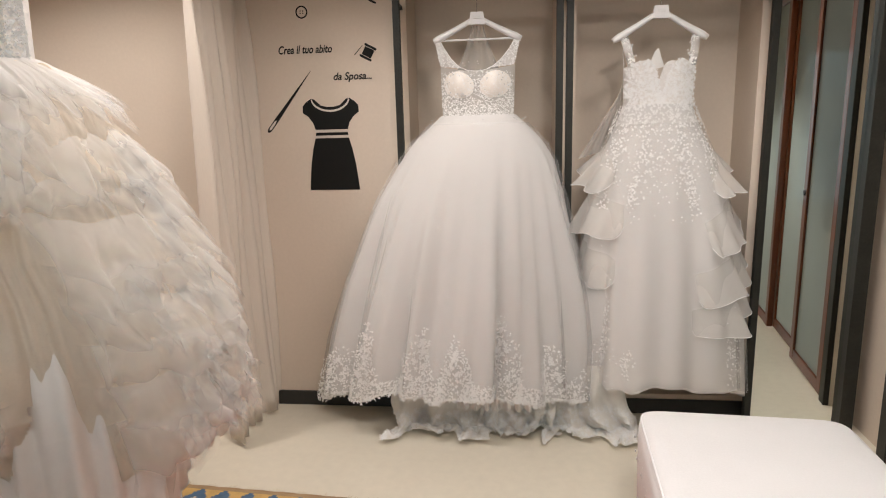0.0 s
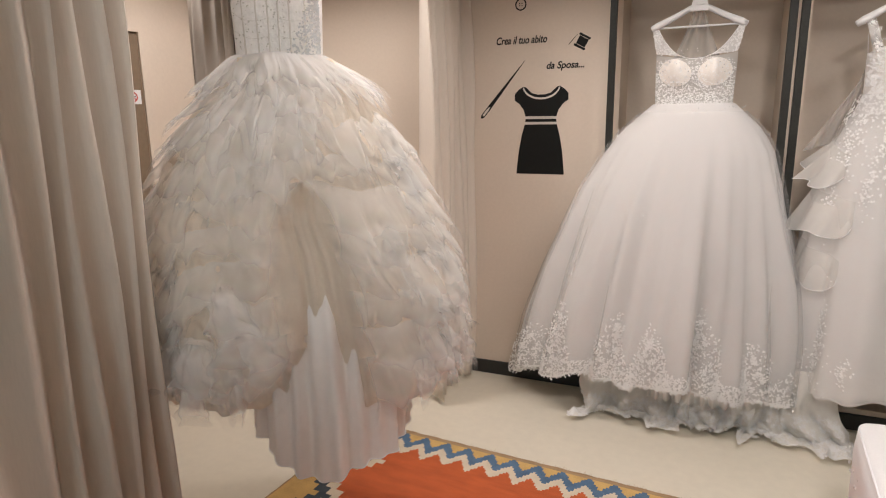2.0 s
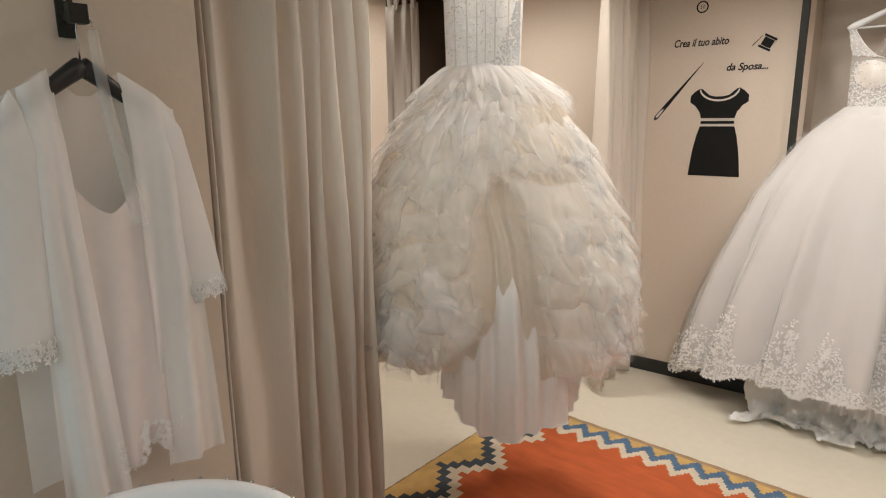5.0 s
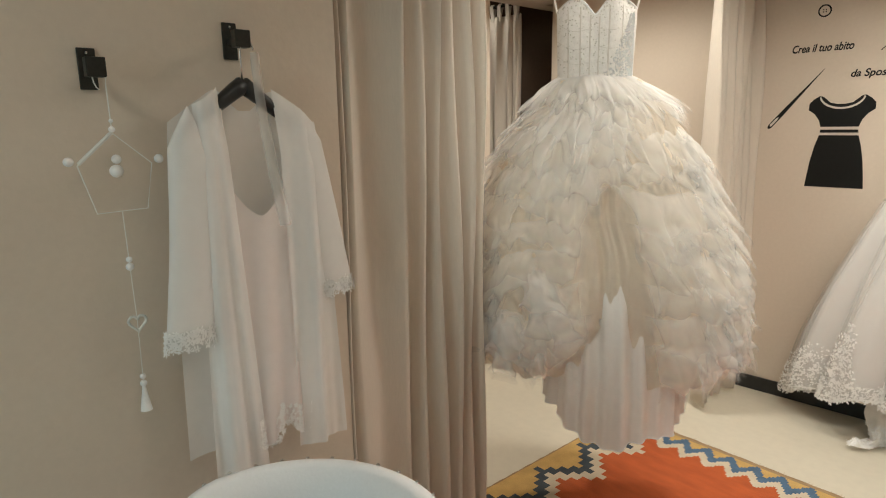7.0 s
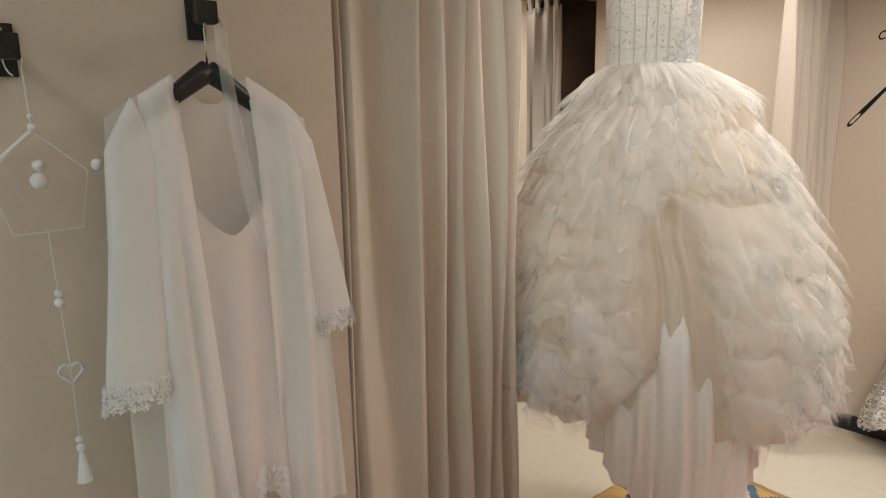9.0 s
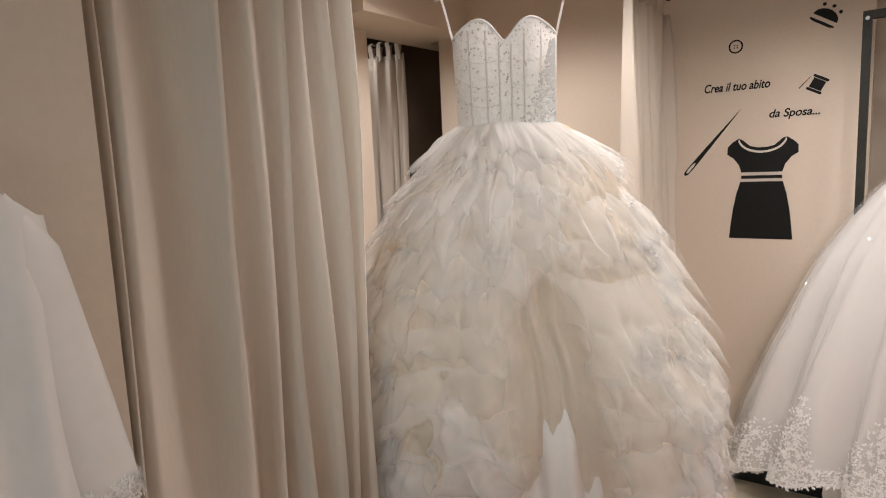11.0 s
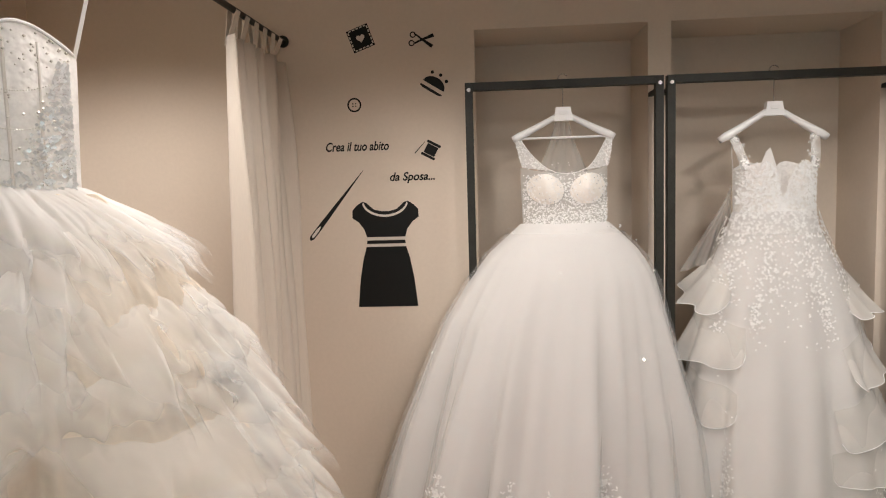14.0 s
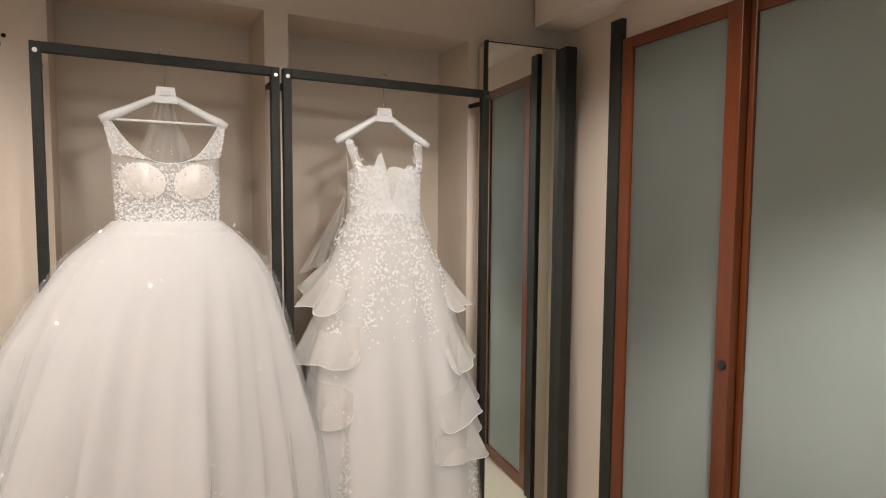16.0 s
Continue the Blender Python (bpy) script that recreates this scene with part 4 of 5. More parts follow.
        def f(u, w, x0=x0, x1=x1, y0=y0, zt=zt, out=out, wv=wv, sd=sd):
            s = w * (zt - 0.012 + out)
            x = x0 + (x1 - x0) * u
            if sd == 3:
                x += 0.16 * smooth01((s - 0.15) / 0.3) * u
            hang_ = zt - 0.012
            if sd == 1:
                z = zt - s * 0.66
                y = y0 + wv * math.sin(u * 44) * w
            else:
                zfall = zt - s
                z = max(zfall, 0.012 + 0.02 * abs(math.sin(9 * u + 3 * w + sd)) * (1 if s > hang_ else 0))
                y = y0 - max(0, s - hang_) * (0.8 + 0.4 * math.sin(7 * u + sd)) + wv * math.sin(u * (13 + sd * 3) + sd + 2 * w) * w
                x += 0.03 * math.sin(9 * w + 7 * u + sd) * w
            if sd != 1:
                q = Vector((x * 9, s * 9, sd * 3.0))
                y += 0.045 * noise.noise(q) * min(1, w * 2) - 0.02 * abs(noise.noise(q * 2.2)) * w
                z += 0.035 * abs(noise.noise(q * 1.7 + Vector((5, 0, 0)))) * smooth01((w - 0.4) * 3)
                x += 0.03 * noise.noise(q * 1.3 + Vector((0, 7, 0))) * w
            return (x, y, max(0.006, z))

        sheet(bm, 70, 30, f)
        part(nm, bm, mt, e, smooth=True)
        if sd in (2, 3, 4):
            v, fc = [], []
            for _ in range(900):
                w_, u_ = 1 - 0.55 * rnd.random() ** 1.3, rnd.random()
                p = Vector(f(u_, w_))
                n = (Vector(f(u_ + 0.01, w_)) - p).cross(Vector(f(u_, w_ + 0.01)) - p)
                n = n.normalized() if n.length > 1e-9 else Vector((0, -1, 0))
                n = n if n.dot(Vector((0, -1, 0.6))) > 0 else -n
                blossom(v, fc, p + n * 0.003, n, rnd.uniform(0.007, 0.013), rnd, 4)
            py_mesh("train_lace", v, fc, LACE, e, "floral lace on the train", kind="stuff")


def gown_with_tiers():
    M = BACK @ pose(1.515, -RACK_V, 0)
    e = thing("tiered_gown", "white organza wedding dress with flounces and floral lace", "wedding dress", M)
    hang = thing("dress_hanger", "white plastic hanger with rounded shoulders", "hanger", M, "white dress hangers")
    hanger_parts(hang, 0.195, 0.115, 1.885, bar=False, hook_to=2.022, thick=0.0115)
    rnd = random.Random(33)
    zs = [1.50, 1.44, 1.34, 1.25, 1.08, 0.85, 0.55, 0.18]
    sk = Skirt(zs, [0, 0, 0.003, 0.006, 0.015, 0.03, 0.04, 0.045], [0.145, 0.165, 0.21, 0.25, 0.295, 0.33, 0.36, 0.385], [0.09, 0.10, 0.115, 0.13, 0.155, 0.18, 0.20, 0.215], [0.06, 0.07, 0.08, 0.085, 0.09, 0.10, 0.10, 0.10], 6, 0.085, (6, 10, 15))
    hem = lambda a: 0.165 + 0.10 * max(0, -math.sin(a)) + 0.010 * math.sin(7 * a) + 0.006 * math.sin(17 * a)
    bm = bmesh.new()
    sk.build(bm, lambda a: hem(a) + 0.02, -0.02, 100, 22)
    part("lining", bm, LINING, e, smooth=True)
    bm = bmesh.new()
    sk.build(bm, hem, 0.0, 150, 34)
    part("tulle_skirt", bm, TULLE, e, smooth=True)

    bm = bmesh.new()
    sk.build(bm, lambda a: hem(a) + 0.015, 0.014, 130, 26, 1.42)
    part("sheer_overlay", bm, SHEER, e, smooth=True)

    def flounce(a0, z0, a1, z1, depth, flare, seed):
        """A band of organza whose upper edge runs from angle a0 at z0 to a1 at z1; it stands out and ripples, with a stiff bright edge."""
        r = random.Random(seed)
        p1, p2 = r.uniform(0, 6), r.uniform(0, 6)

        def f(u, w):
            a = a0 + (a1 - a0) * u
            zt = z0 + (z1 - z0) * u
            ends = math.sin(math.pi * min(1, max(0, u))) ** 0.35
            z = zt - depth * w * (0.55 + 0.45 * ends) - 0.012 * w * math.sin(13 * u + p1)
            g = 0.004 + flare * w ** 1.3 * ends + 0.016 * w * math.sin(17 * u + p2) + 0.010 * w * math.sin(31 * u + p1)
            return sk.at(a, z, max(0.003, g))

        b = bmesh.new()
        sheet(b, 56, 10, f)
        fl = part("flounce", b, TULLE2, e, smooth=True)
        b = bmesh.new()
        tube(b, [f(i / 80, 1.0) for i in range(81)], 0.0018, 5)
        part("stiff_edge", b, LACE, fl, smooth=True)

    PI = math.pi
    for k, (a0, z0, a1, z1, dp, fl) in enumerate(((PI - 0.5, 1.36, PI + 0.75, 1.26, 0.15, 0.085), (PI - 0.5, 1.16, PI + 1.0, 1.08, 0.17, 0.06), (PI - 0.4, 0.95, PI + 0.9, 0.84, 0.16, 0.02),
                                                  (6.9, 1.40, 5.55, 1.22, 0.16, 0.07), (6.9, 1.18, 5.25, 1.00, 0.18, 0.05), (6.9, 0.98, 5.1, 0.78, 0.18, 0.045), (6.9, 0.82, 5.05, 0.62, 0.17, 0.04))):
        flounce(a0, z0, a1, z1, dp, fl, 40 + k)
    # floral lace: dense at the waist, sprays over the hips, clusters at the hem
    v, f = [], []

    def spray(a, z, da, dz, n_, size):
        for _ in range(n_):
            aa, zz = a + rnd.gauss(0, da), z + rnd.gauss(0, dz)
            if zz > 1.5 or zz < hem(aa) + 0.01:
                continue
            p, nn = normal_at(sk, aa, zz)
            blossom(v, f, p + nn * 0.016, nn, rnd.uniform(0.7, 1.3) * size, rnd)

    F = 1.5 * PI
    for a in np.linspace(PI, math.tau, 15):
        spray(a, 1.44, 0.1, 0.04, 40, 0.0058)
    for a, z, da, dz, k in ((F - 0.9, 1.30, 0.12, 0.07, 36), (F - 0.35, 1.28, 0.1, 0.06, 24), (F - 0.45, 1.13, 0.05, 0.05, 20), (F + 0.4, 1.30, 0.12, 0.06, 30), (F + 0.42, 1.14, 0.05, 0.06, 24), (F + 0.95, 1.28, 0.12, 0.07, 30),
                            (F - 1.0, 1.05, 0.05, 0.06, 18), (F, 1.22, 0.2, 0.1, 26), (F - 0.78, 0.52, 0.06, 0.09, 34), (F - 0.86, 0.40, 0.08, 0.05, 26), (F - 0.45, 0.38, 0.05, 0.03, 16), (F + 0.85, 0.42, 0.06, 0.08, 30), (F + 0.98, 0.56, 0.04, 0.06, 14)):
        spray(a, z, da, dz, int(k * 3.6), 0.0054)
    py_mesh("floral_lace", v, f, LACE, e, "raised white floral lace sprays", kind="stuff")

    sweet = lambda x: 1.655 - 0.10 * math.exp(-(x / 0.026) ** 2) + 0.024 * math.sin(min(1, abs(x) / 0.145) * math.pi)
    bodice(e, 1.488, 1.66, 0.145, 0.148, sweet, 0.085, CORSET, back_drop=-0.015)
    bm = bmesh.new()
    prism(bm, [(-0.045, 1.64), (0.03, 1.66), (0.004, 1.74), (-0.012, 1.725)], 0.028, 0.031)
    part("back_point", bm, LINING, e)
    v, f = [], []
    for _ in range(900):
        x = rnd.uniform(-0.145, 0.145)
        z = rnd.uniform(1.485, sweet(x))
        y = -0.0855 * math.sqrt(max(0, 1 - (abs(x) / 0.15) ** 2.4)) * (1 + 0.22 * math.exp(-((abs(x) / 0.148 - 0.45) / 0.28) ** 2) * smooth01((z - 1.488) / 0.17))
        blossom(v, f, Vector((x, y - 0.002, z)), Vector((x * 2.5, -1, 0.1)).normalized(), rnd.uniform(0.004, 0.009), rnd)
    for s in (-1, 1):
        for _ in range(80):
            w = rnd.random()
            blossom(v, f, Vector((s * (0.115 + 0.03 * w + rnd.gauss(0, 0.008)), -0.06 * (1 - w) - 0.006, 1.66 + 0.12 * w)), Vector((s * 0.3, -1, 0.2)).normalized(), 0.0065, rnd)
    py_mesh("bodice_lace", v, f, LACE, e, "floral lace on bodice and straps", kind="stuff")
    for s in (-1, 1):
        bm = bmesh.new()
        sheet(bm, 4, 10, lambda u, w: (s * (0.104 + 0.035 * u + 0.028 * w), -0.058 * (1 - w ** 1.5), 1.655 + 0.135 * w))
        part("strap", bm, VEIL, e, smooth=True)
        bm = bmesh.new()
        tube(bm, [(s * 0.145, 0.0, 1.655), (s * 0.150, 0.0, 1.72), (s * 0.150, 0.0, 1.81)], 0.002, 6)
        part("hanger_loop", bm, SATIN, e, smooth=True)
    bm = bmesh.new()
    sheet(bm, 16, 12, lambda u, w: (-0.14 - 0.17 * u * w - 0.02 * u, 0.03 + 0.012 * math.sin(u * 20), 1.60 - 0.27 * w - 0.06 * u))
    part("side_tulle", bm, VEIL, e, smooth=True)


def ruffled_gown():
    M = pose(-0.727, 1.148, 0, 0, 0, 33.4)
    e = thing("ruffled_gown", "ivory wedding dress with corset and feathery tulle ruffles", "wedding dress", M)
    hang = thing("dress_hanger", "glossy white plastic hanger with trouser bar on a cord", "hanger", M, "white dress hangers")
    hanger_parts(hang, 0.172, 0.075, 2.005, hook_to=2.13, thick=0.012)
    part("ceiling_cord", tube(bmesh.new(), [(0, 0, 2.147), (0, 0, CEIL)], 0.0015, 6), STEELWIRE, hang)
    rnd = random.Random(77)
    zs = [1.61, 1.565, 1.51, 1.44, 1.33, 1.16, 0.95, 0.75, 0.55, 0.28]
    sk = Skirt(zs, [0, 0.012, 0.025, 0.015, 0.008, 0.006, 0.03, 0.035, 0.05, 0.08], [0.123, 0.165, 0.215, 0.27, 0.335, 0.41, 0.47, 0.475, 0.44, 0.36],
               [0.095, 0.115, 0.145, 0.19, 0.235, 0.28, 0.30, 0.29, 0.27, 0.24], [0.09, 0.12, 0.15, 0.19, 0.23, 0.27, 0.30, 0.32, 0.33, 0.33], 5, 0.02, (5, 9))
    F = 1.5 * math.pi
    # satin underskirt, longer in front
    us = Skirt([1.58, 1.25, 1.05, 0.9, 0.6, 0.24], [0.02, 0.05, 0.075, 0.09, 0.10, 0.10], [0.10, 0.16, 0.20, 0.22, 0.235, 0.245], [0.06, 0.12, 0.185, 0.242, 0.270, 0.28], [0.1, 0.2, 0.25, 0.28, 0.34, 0.38], 14, 0.075, (9, 16, 25))
    hem = lambda a: 0.425 + 0.05 * max(0, math.sin(a)) + 0.010 * math.sin(5 * a + 1) + 0.08 * max(0, -math.cos(a)) ** 2 + 0.05 * max(0, math.cos(a)) ** 2
    bm = bmesh.new()
    us.build(bm, hem, 0, 200, 30)
    part("satin_underskirt", bm, SATIN, e, smooth=True)
    bm = bmesh.new()
    tube(bm, [us.at(i / 200 * math.tau, hem(i / 200 * math.tau) + 0.002, 0.001) for i in range(200)], 0.002, 5, True)
    part("hem_edge", bm, LACE, e, smooth=True)

    def gap(x, z):
        """How far inside the front recess: the ruffles part over smooth net and satin."""
        lo = interp(z, [0.5, 0.62, 0.72, 0.82, 0.9, 1.0, 1.15, 1.30], [-0.17, -0.14, -0.06, 0.02, 0.0, -0.03, -0.02, 0.06])
        hi = interp(z, [0.5, 0.7, 0.9, 1.0, 1.15, 1.30], [0.24, 0.23, 0.205, 0.19, 0.15, 0.09])
        return min(x - lo, hi - x)

    def recess(a, z):
        p = sk.at(a, z)
        return smooth01((gap(p.x, z) + 0.065) / 0.16) * smooth01((1.40 - z) / 0.20) if p.y < 0 else 0.0

    def crumple(a, z):
        """The crushed tulle surface: overlapping uneven tiers, lobes and fine creases; drawn in and pleated at the recess."""
        n1, n2 = noise.noise((a * 2.4, z * 5.5, 1.0)), noise.noise((a * 6.5, z * 11, 4.0))
        n3, n4 = noise.noise((a * 17, z * 24, 7.0)), noise.noise((a * 40, z * 38, 9.0))
        ph = z / 0.11 + 1.3 * n1 + 0.75 * n2 + 0.16 * n3
        s = ph - math.floor(ph)
        tread = (1 - s) ** 0.9 * smooth01(s / 0.4)
        g = -0.004 + 0.008 * tread * (0.75 + 0.6 * n2) + 0.016 * n1 + 0.015 * n2 + 0.0065 * n3 + 0.0018 * n4
        k = recess(a, z)
        pleats = 0.006 * math.sin(a * 46 + 5 * n1) + 0.004 * math.sin(a * 83 + 9 * n1)
        return g * (1 - k) + (-0.060 + pleats) * k

    # The net's colour carries the shade between the ruffles.
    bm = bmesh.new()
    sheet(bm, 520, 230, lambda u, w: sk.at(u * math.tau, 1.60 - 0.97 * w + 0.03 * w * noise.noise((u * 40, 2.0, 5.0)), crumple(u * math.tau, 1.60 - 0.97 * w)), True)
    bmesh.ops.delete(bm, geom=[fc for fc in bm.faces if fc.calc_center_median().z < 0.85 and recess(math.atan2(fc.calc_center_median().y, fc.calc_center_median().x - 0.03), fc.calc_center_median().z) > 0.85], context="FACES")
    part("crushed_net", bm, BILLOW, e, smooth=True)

    v, f, thin = [], [], []

    def weave(k0, nu, nv):
        for j in range(nv):
            for i in range(nu):
                q = k0 + j * (nu + 1) + i
                f.append((q, q + 1, q + nu + 2, q + nu + 1))

    def tuft(a, z, w, h, lift, twist, nu=6, nv=5, crush=1.0, root=-0.012):
        """A crushed flap of tulle with soft flutes that thins out to an uneven lower edge."""
        base = sk.at(a, z, root)
        out = Vector((math.cos(a), math.sin(a) * 0.85, 0)).normalized()
        side = Vector((-out.y, out.x, 0))
        k0, o = len(v), rnd.uniform(0, 90)
        p1, fr = rnd.uniform(0, 6), rnd.uniform(0.8, 1.9)
        for j in range(nv + 1):
            t = j / nv
            for i in range(nu + 1):
                s = i / nu - 0.5
                ww = w * (0.45 + 0.75 * t - 0.25 * t * t)
                edge = 1 - 1.1 * s * s * t + (0.30 * noise.noise((s * 4.0, o, 0)) + 0.08 * noise.noise((s * 11, o, 3))) * t
                flute = math.sin(fr * math.tau * s + p1 + 1.5 * noise.noise((s * 3, t * 2, o)))
                o2 = lift * t ** 0.75 + crush * w * (0.16 * t * flute + 0.22 * t * noise.noise((s * 4, t * 3, o + 9)) + 0.08 * noise.noise((s * 10, t * 6, o)))
                p = base + side * (s * ww + twist * t + 0.15 * w * t * noise.noise((s * 3, t * 4, o + 5))) + out * (o2 + 0.08 * w * (1 - 4 * s * s)) + Vector((0, 0, -h * t * edge + 0.08 * w * t * flute))
                v.append(tuple(p))
                thin.append(max(t ** 1.6, (abs(s) * 2) ** 2.2, 1 - min(1, t * 4)))
        weave(k0, nu, nv)

    def frill(a0, a1, z_of, h_of, lift, seed, nv=10, jag=0.10):
        """A gathered strip of tulle along the skirt between two angles, its top at z_of(a), its length h_of(a)."""
        o, k0 = seed * 7.31, len(v)
        nu = int(abs(a1 - a0) * 110)
        for j in range(nv + 1):
            t = j / nv
            for i in range(nu + 1):
                q = i / nu
                a = a0 + (a1 - a0) * q
                n1, n2, n3 = noise.noise((a * 3.2, o, t * 0.5)), noise.noise((a * 9, o + 3, t * 1.2)), noise.noise((a * 24, o + 5, t * 2))
                z = z_of(a) + 0.02 * t * noise.noise((a * 16, o + 29, t * 3)) - h_of(a) * (t ** 1.25) * (1 + 0.45 * n1 + 0.45 * n2 + jag * n3)
                pl = 1.6 * noise.noise((a * 8.5 + 2 * n1, o + 11, t * 2.6)) + 0.35 * noise.noise((a * 26, o + 17, t * 5))
                g = -0.012 + lift * t ** 0.55 * (1 + 0.45 * n1 + 0.5 * n2) + 0.017 * t ** 0.7 * pl + 0.006 * t * n3
                v.append(tuple(sk.at(a + t * (0.12 * n2 + 0.03 * noise.noise((a * 14, o + 23, t * 3))), z, g)))
                thin.append(max(t ** 1.8, (abs(q - 0.5) * 2) ** 8, min(1.0, 1.6 * recess(a, z)) if jag > 0.1 else 0.0))
        weave(k0, nu, nv)

    PI = math.pi
    # ragged gathered tiers down the skirt, leaving the recess open
    for k in range(8):
        v, f, thin = [], [], []
        z0 = 1.44 - 0.094 * k
        frill(PI * 0.84, PI * 2.16, lambda a: z0 + 0.05 * noise.noise((a * 2.3, k * 3.1, 2.0)), lambda a: 0.145, 0.05, 90 + 3 * k, 9, 0.13)
        py_mesh("tulle_tier", v, f, RUFFLE, e, "soft ragged tier of ivory tulle", True, "", thin)
    # soft tufts that break the outline
    v, f, thin = [], [], []
    for _ in range(230):
        a, z = rnd.choice((PI * rnd.uniform(0.86, 1.28), PI * rnd.uniform(1.72, 2.14))), rnd.uniform(0.72, 1.46)
        tuft(a, z, rnd.uniform(0.06, 0.13), rnd.uniform(0.06, 0.12), rnd.uniform(0.03, 0.055), rnd.uniform(-0.02, 0.02))
    py_mesh("tulle_tuft_layer", v, f, RUFFLE, e, "soft tufts of feathery ivory tulle", True, "stuff", thin)
    # gathered flounces over the hips
    for z0, h, lift, k in ((1.614, 0.11, 0.050, 41), (1.596, 0.14, 0.048, 52)):
        v, f, thin = [], [], []
        frill(PI * 0.84, PI * 2.16, lambda a: z0 + 0.012 * (1.62 - z0) / 0.03 * math.sin(5 * a + k), lambda a: h * (0.8 + 0.2 * max(0, -math.sin(a))), lift, k)
        py_mesh("hip_flounce", v, f, FLOUNCE, e, "gathered white tulle flounce", True, "", thin)
    # a second ragged flounce that hangs longest beside the recess
    for dz, h, k, lift in ((0.03, 0.15, 71, 0.06), (-0.03, 0.17, 75, 0.05)):
        v, f, thin = [], [], []
        frill(F - 1.55, F + 0.42, lambda a: 1.475 + dz + 0.03 * math.cos(a - F), lambda a: h * (0.65 + 0.65 * math.exp(-((a - F + 0.25) / 0.28) ** 2)), lift, k)
        py_mesh("front_flounce", v, f, FLOUNCE, e, "ragged white tulle flounce", True, "", thin)
    # larger drapes below the flounce and beside the recess
    for a, zz, w, h, lift, tw in ((F - 0.50, 1.36, 0.10, 0.20, 0.07, -0.01), (F - 0.28, 1.37, 0.09, 0.21, 0.065, 0.015), (F - 0.08, 1.36, 0.10, 0.15, 0.055, 0.01), (F - 0.72, 1.34, 0.12, 0.15, 0.06, -0.02), (F + 0.2, 1.40, 0.12, 0.12, 0.05, 0.02),
                                  (F - 0.42, 1.02, 0.24, 0.17, 0.05, 0.07), (F - 0.32, 0.93, 0.22, 0.17, 0.05, 0.06), (F - 0.60, 0.86, 0.22, 0.18, 0.055, 0.03), (F - 0.85, 0.86, 0.20, 0.18, 0.055, 0.0), (F - 0.66, 0.76, 0.18, 0.13, 0.045, 0.03),
                                  (F - 0.38, 0.78, 0.14, 0.15, 0.04, 0.0), (F + 0.95, 0.80, 0.16, 0.14, 0.05, 0.02), (F + 0.75, 0.76, 0.14, 0.13, 0.045, 0.0)):
        v, f, thin = [], [], []
        tuft(a, zz, w, h, lift, tw, 26, 16, 0.9)
        py_mesh("loose_drape", v, f, FLOUNCE, e, "", True, "", thin)
    # corset
    sweet = lambda x: 1.818 - 0.022 * math.exp(-(x / 0.03) ** 2) + 0.028 * math.sin(min(1, abs(x) / 0.126) * math.pi)
    bodice(e, 1.585, 1.83, 0.122, 0.128, sweet, 0.085, CORSET, name="corset_front", back_drop=-0.02)

    def front_y(x, z):
        return -0.085 * math.sqrt(max(0, 1 - (abs(x) / 0.128) ** 2.4)) * (1 + 0.25 * math.exp(-((abs(x) / 0.128 - 0.45) / 0.28) ** 2) * smooth01((z - 1.585) / 0.245)) - 0.0015

    for x in (-0.085, -0.045, -0.014, 0.014, 0.045, 0.085):
        bm = bmesh.new()
        tube(bm, [(x * (0.95 + 0.05 * q), front_y(x, 1.59 + 0.2 * q), 1.59 + (sweet(x) - 1.61) * q) for q in np.linspace(0, 1, 10)], 0.0025, 6)
        part("boning", bm, BONING, e, smooth=True)
    v, f = [], []

    def bead(x, zz, r):
        y = front_y(x, zz)
        k = len(v)
        v.extend([(x - r, y - 0.001, zz), (x, y - 0.001, zz - r), (x + r, y - 0.001, zz), (x, y - 0.001, zz + r), (x, y - 0.001 - r, zz)])
        f.extend([(k, k + 1, k + 4), (k + 1, k + 2, k + 4), (k + 2, k + 3, k + 4), (k + 3, k, k + 4)])

    for _ in range(260):
        x = rnd.uniform(-0.12, 0.12)
        bead(x, sweet(x) - 0.006 - 0.21 * rnd.random() ** 1.5, rnd.uniform(0.0014, 0.0032))
    for s in (-1, 1):
        for lev in (1.655, 1.70, 1.755):
            for q in np.linspace(0, 1, 34):
                bead(s * (0.015 + 0.105 * q), lev + 0.025 * q - 0.03 * math.sin(math.pi * q) * 0.6, 0.0012)
    py_mesh("beading", v, f, BEAD, e, "fine silver beading in swags", kind="stuff")
    v, f = [], []
    for _ in range(620):
        q = rnd.random()
        zz = 1.60 + 0.20 * q
        x = min(0.122, 0.118 - rnd.random() ** 2 * (0.085 * (1 - q) ** 1.5 + 0.012))
        k, r = len(v), rnd.uniform(0.002, 0.0042)
        y = front_y(x, zz) - 0.003
        t = rnd.uniform(-0.6, 0.6)
        v.extend([(x - r, y - t * r, zz), (x, y, zz - r), (x + r, y + t * r, zz), (x, y - 0.001, zz + r)])
        f.append((k, k + 1, k + 2, k + 3))
    py_mesh("sequin_field", v, f, SEQUIN, e, "dense silver sequins over one hip", kind="stuff")
    for s in (-1, 1):
        bm = bmesh.new()
        sheet(bm, 1, 6, lambda u, w: (s * (0.122 + 0.030 * w + 0.006 * u), -0.004, 1.815 + 0.125 * w))
        ob = part("hanging_ribbon", bm, SATIN, e)
        ob.modifiers.new("thickness", "SOLIDIFY").thickness = 0.0015
    bm = bmesh.new()
    tube(bm, [(x, front_y(x, sweet(x)) - 0.001, sweet(x)) for x in np.linspace(-0.126, 0.126, 50)], 0.0028, 6)
    part("neckline_edge", bm, LACE, e, smooth=True)


gown_with_lace_hem()
gown_with_tiers()
ruffled_gown()

